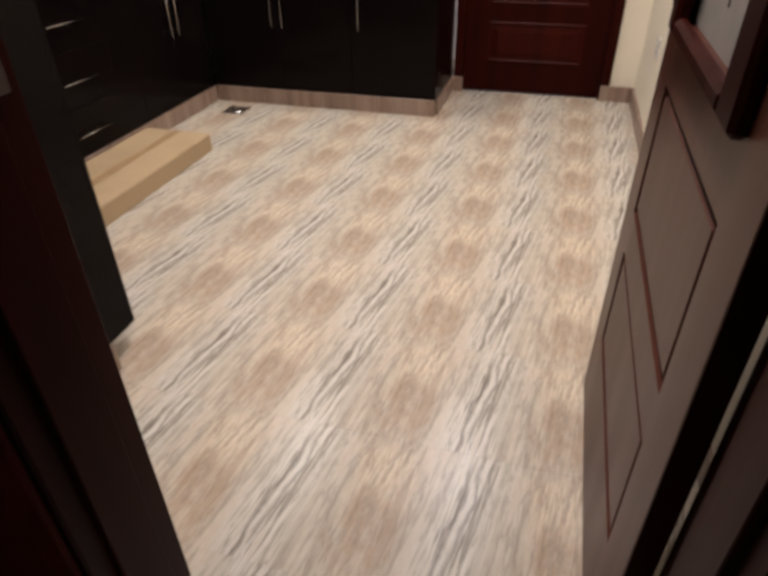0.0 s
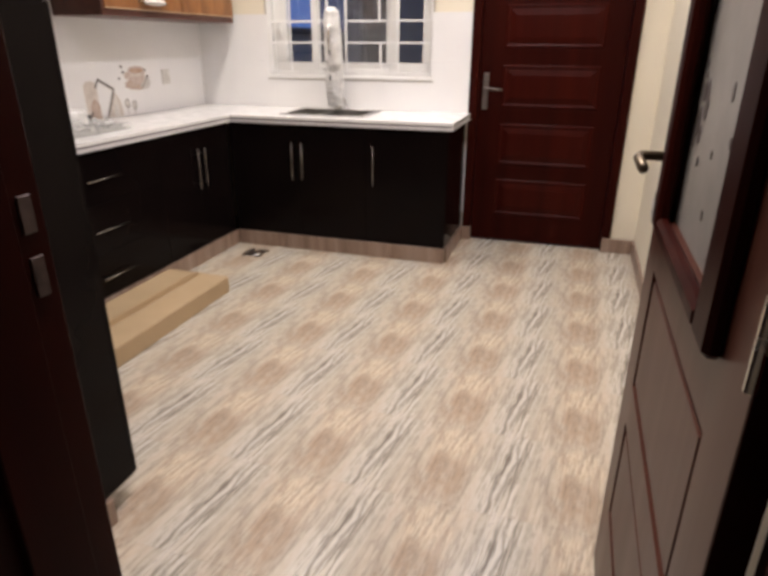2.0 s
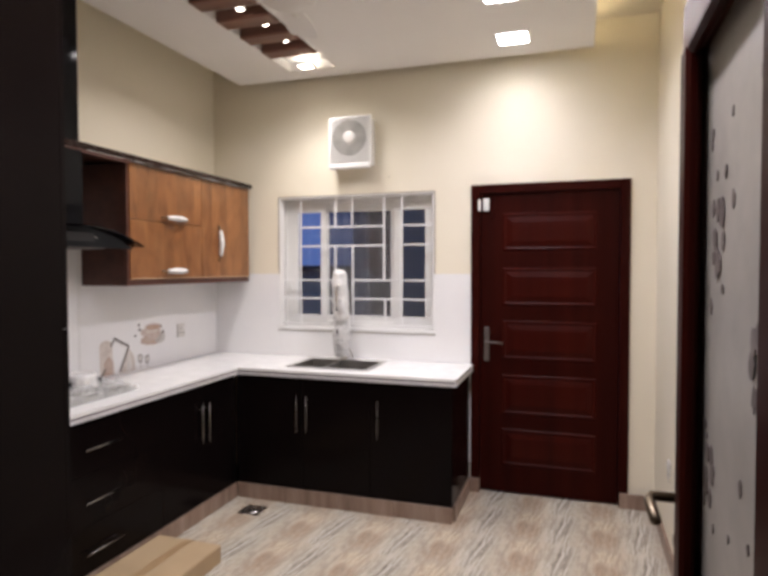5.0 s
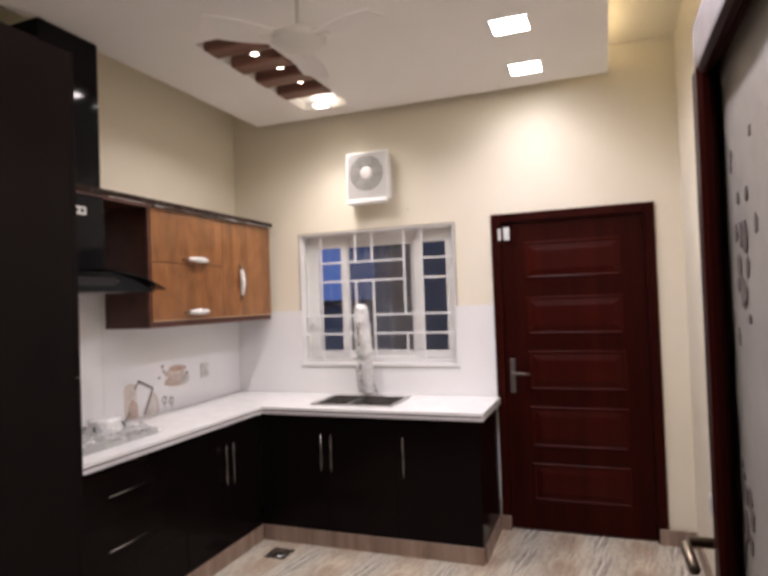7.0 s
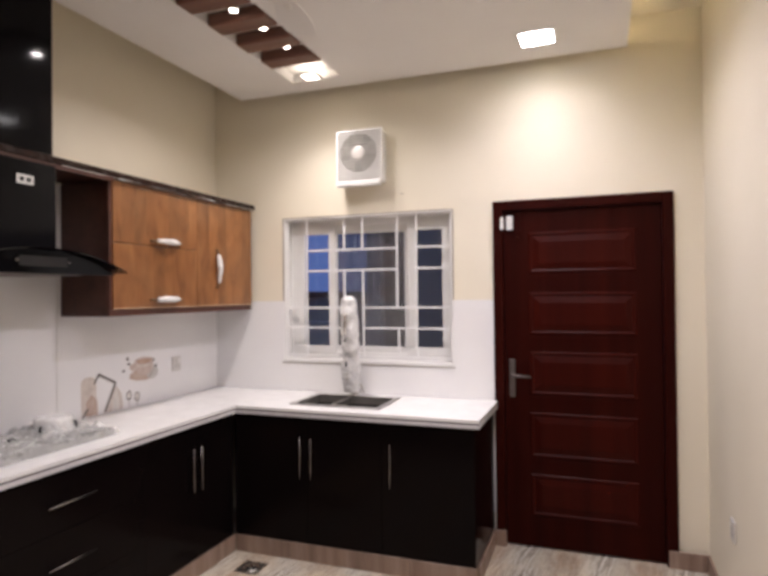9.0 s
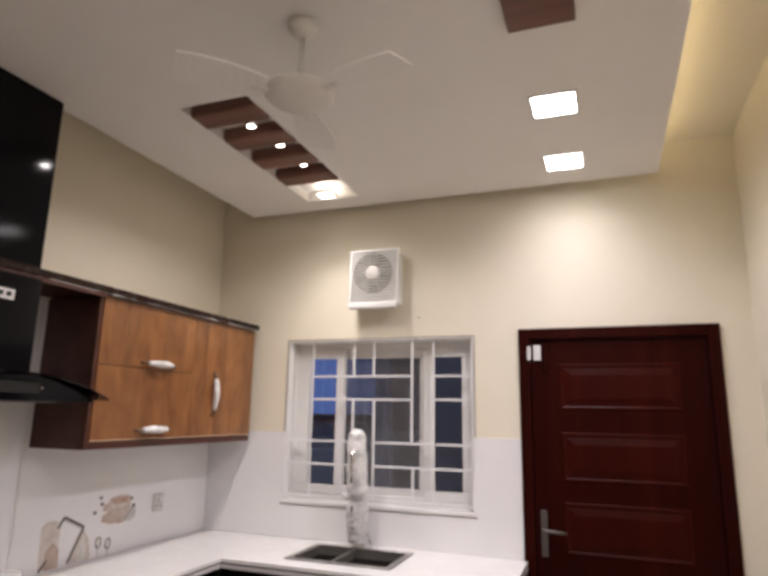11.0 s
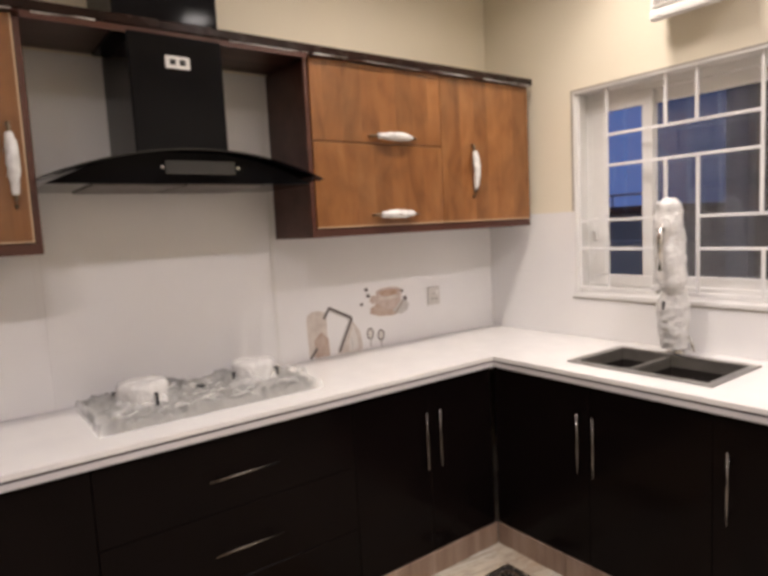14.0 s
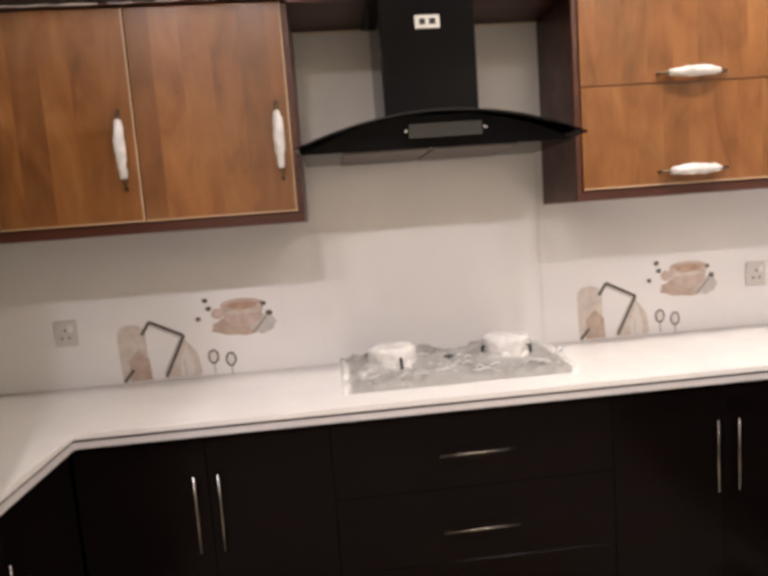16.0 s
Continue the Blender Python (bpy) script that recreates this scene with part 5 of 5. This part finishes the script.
DEC = {}
for key, ca, cb in (("blush", (0.64, 0.50, 0.43), (0.53, 0.38, 0.31)), ("cream", (0.68, 0.62, 0.56), (0.55, 0.48, 0.43)), ("tan", (0.45, 0.33, 0.265), (0.56, 0.45, 0.38)),
                    ("rose", (0.62, 0.52, 0.465), (0.46, 0.355, 0.30)), ("taupe", (0.34, 0.28, 0.24), (0.42, 0.35, 0.3)), ("pale", (0.73, 0.70, 0.66), (0.68, 0.64, 0.60)), ("dark", (0.10, 0.085, 0.075), (0.16, 0.13, 0.12)), ("grey", (0.60, 0.58, 0.55), (0.48, 0.46, 0.44)), ("coffee", (0.42, 0.27, 0.19), (0.56, 0.41, 0.32))):
    DEC[key] = mottled("print_" + key, ca, cb, 0.16, 24, 60, 0.03)


def flat_shape(pts, lift=0.0):
    """Thin print lying on the west wall's tiles, from (along, up) pairs."""
    bm = bmesh.new()
    x = TF + 0.0004 + lift
    a = [bm.verts.new((x, y, z)) for y, z in pts]
    c = [bm.verts.new((x + 0.0003, y, z)) for y, z in pts]
    bm.faces.new(a[::-1])
    bm.faces.new(c)
    for k in range(len(pts)):
        bm.faces.new((a[k], a[(k + 1) % len(pts)], c[(k + 1) % len(pts)], c[k]))
    return bm


def oval(cy, cz, ry, rz, n_=26, a0=0.0, a1=2 * math.pi, rag=0.0):
    wave = lambda k: 1 + rag * (math.sin(k * 1.9 + cy * 9) + 0.6 * math.sin(k * 0.83))
    return [(cy + wave(k) * ry * math.cos(a0 + (a1 - a0) * k / n_), cz + wave(k) * rz * math.sin(a0 + (a1 - a0) * k / n_)) for k in range(n_ if a1 - a0 > 6.2 else n_ + 1)]


def stroke(p, q, w):
    dy, dz = q[0] - p[0], q[1] - p[1]
    k = math.hypot(dy, dz)
    ny, nz = -dz / k * w / 2, dy / k * w / 2
    return [(p[0] + ny, p[1] + nz), (q[0] + ny, q[1] + nz), (q[0] - ny, q[1] - nz), (p[0] - ny, p[1] - nz)]


def printed_tile(o):
    d = tagged(new("printed_tile"), "glazed tile print of coffee cup, board, frame and spoons", "tile", "printed tiles")
    d.location = (TF, o, TOP)
    z = 0.853
    P = lambda nm, pts, m, lift=0.0: part(nm, flat_shape([(o + y, zz) for y, zz in pts], lift), DEC[m], d)
    P("cutting_board_print", [(-0.36, z + 0.02), (-0.365, z + 0.16)] + oval(-0.31, 1.06, 0.055, 0.035, 10, math.pi, 0.15) + [(-0.255, z + 0.02)], "cream")
    P("bottle_print", [(-0.33, z + 0.015), (-0.33, z + 0.10), (-0.29, z + 0.14), (-0.25, z + 0.10), (-0.245, z + 0.015)], "tan", 0.0003)
    P("leaf_print", [(-0.20, z + 0.015), (-0.165, z + 0.10), (-0.105, z + 0.168), (-0.062, z + 0.11), (-0.048, z + 0.03), (-0.056, z + 0.015)], "cream", 0.0)
    P("leaf_shade_print", [(-0.135, z + 0.02), (-0.128, z + 0.085), (-0.103, z + 0.150), (-0.082, z + 0.09), (-0.076, z + 0.02)], "pale", 0.0003)
    P("leaf_stem_print", stroke((-0.112, z + 0.02), (-0.116, z + 0.085), 0.006), "grey", 0.0006)
    for p, q in (((-0.27, 1.052), (-0.236, 1.102)), ((-0.238, 1.102), (-0.108, 1.036)), ((-0.108, 1.036), (-0.19, 0.875)), ((-0.355, 0.868), (-0.315, 0.915))):
        P("frame_print", stroke(p, q, 0.013), "dark", 0.0006)
    for p, q in (((-0.236, 1.088), (-0.118, 1.028)), ((-0.122, 1.030), (-0.197, 0.885))):
        P("frame_shadow_print", stroke(p, q, 0.008), "grey", 0.0003)
    for cy, cz in ((0.0, 0.940), (0.068, 0.924)):
        ring = [(cy + 0.022 * math.cos(a), cz + 0.030 * math.sin(a)) for a in (2 * math.pi * k / 18 for k in range(18))]
        P("spoon_print", ring, "dark", 0.0)
        P("spoon_bowl_print", oval(cy, cz, 0.015, 0.022, 16), "pale", 0.0003)
        P("spoon_stem_print", stroke((cy, cz - 0.03), (cy + 0.002, cz - 0.07), 0.009), "grey", 0.0)
    P("saucer_print", oval(0.12, 1.058, 0.115, 0.040, 30, rag=0.06), "tan", 0.0)
    P("napkin_print", oval(0.205, 1.060, 0.055, 0.040, 22, rag=0.08), "grey", 0.0003)
    P("teaspoon_print", stroke((0.165, 1.022), (0.222, 1.085), 0.010), "taupe", 0.0006)
    P("cup_print", [(0.045, 1.14), (0.06, 1.085), (0.10, 1.052), (0.17, 1.052), (0.205, 1.085), (0.215, 1.14)], "rose", 0.0006)
    P("cup_handle_print", oval(0.032, 1.112, 0.026, 0.022, 16), "rose", 0.0003)
    P("cup_rim_print", oval(0.13, 1.140, 0.086, 0.028, 24, rag=0.02), "rose", 0.0009)
    P("coffee_print", oval(0.13, 1.139, 0.060, 0.016, 22, rag=0.08), "coffee", 0.0012)
    P("cup_light_print", oval(0.13, 1.112, 0.066, 0.009, 18, rag=0.1), "cream", 0.0012)
    for cy, cz, r in ((-0.012, 1.168, 0.012), (-0.002, 1.135, 0.012), (-0.045, 1.096, 0.011), (0.215, 1.14, 0.012), (0.235, 1.10, 0.014)):
        P("coffee_bean_print", oval(cy, cz, r, r * 0.8, 12), "dark", 0.0009)


printed_tile(5.955)
printed_tile(4.068)

# ---- outside the window ----
solid("ground", block(-40, 40, N + NT, 80, -0.35, -0.25), OUTGROUND, "bare ground outside", "ground", kind="structure")
solid("neighbour_wall", blocks((0.72, 9.0, N + 2.1, N + 2.3, -0.25, 4.2)), OUTWALL, "grey rendered house wall outside the window", "wall", kind="structure")
solid("boundary_wall", blocks((-9.0, 0.57, N + 3.2, N + 3.4, -0.25, 1.20)), OUTWALL, "low grey boundary wall outside", "wall", kind="structure")
solid("neighbour_pillar", block(0.57, 0.72, N + 1.98, N + 2.3, -0.25, 4.2), OUTPALE, "pale rendered pillar outside", "pillar")

def neighbour_house():
    """Low flat-roofed house behind the boundary wall, with a parapet rail."""
    x0, x1, y0, y1, zt = -14.0, -2.7, N + 7.0, N + 12.0, 1.62
    hse = thing("neighbour_house", ((x0 + x1) / 2, (y0 + y1) / 2, -0.25), "grey low flat-roofed house behind the boundary wall", "house")
    part("wall", block(x0, x1, y0, y1, -0.25, zt - 0.12), OUTWALL, hse)
    part("roof", block(x0 - 0.1, x1 + 0.1, y0 - 0.1, y1 + 0.1, zt - 0.12, zt, 0.01), OUTGROUND, hse)
    part("rail", tube([(x0, y0, zt + 0.20), (x1, y0, zt + 0.20)], 0.018, 8), OUTWALL, hse)
    for k in range(16):
        x = x0 + 0.1 + (x1 - x0 - 0.2) * k / 15
        part("rail_post", tube([(x, y0, zt), (x, y0, zt + 0.20)], 0.014, 6), OUTWALL, hse)


neighbour_house()

# ---- floor tiles ----
floor = solid("floor", block(HX0 - 1.2, HX1 + 0.2, HY0 - 0.2, N + NT, FL - 0.15, FL - 0.006), GROUT, "printed marble-look floor tiles in pink, tan and grey", "floor", kind="structure")
tile_mesh = mesh_of("floor_tile", block(-TW / 2 + 0.0002, TW / 2 - 0.0002, -TH / 2 + 0.0002, TH / 2 - 0.0002, -0.006, 0.0), FLOOR)
for i in range(-7, 4):
    for j in range(-7, 8):
        x, y = 2.79 + i * TW, 3.815 + j * TH
        if x - TW / 2 > E or x + TW / 2 < W or (y < S_OUT and x < HX0 - 0.3):
            continue
        ob = new("floor_tile", tile_mesh)
        ob.parent = floor
        ob.location = (x, y, FL)
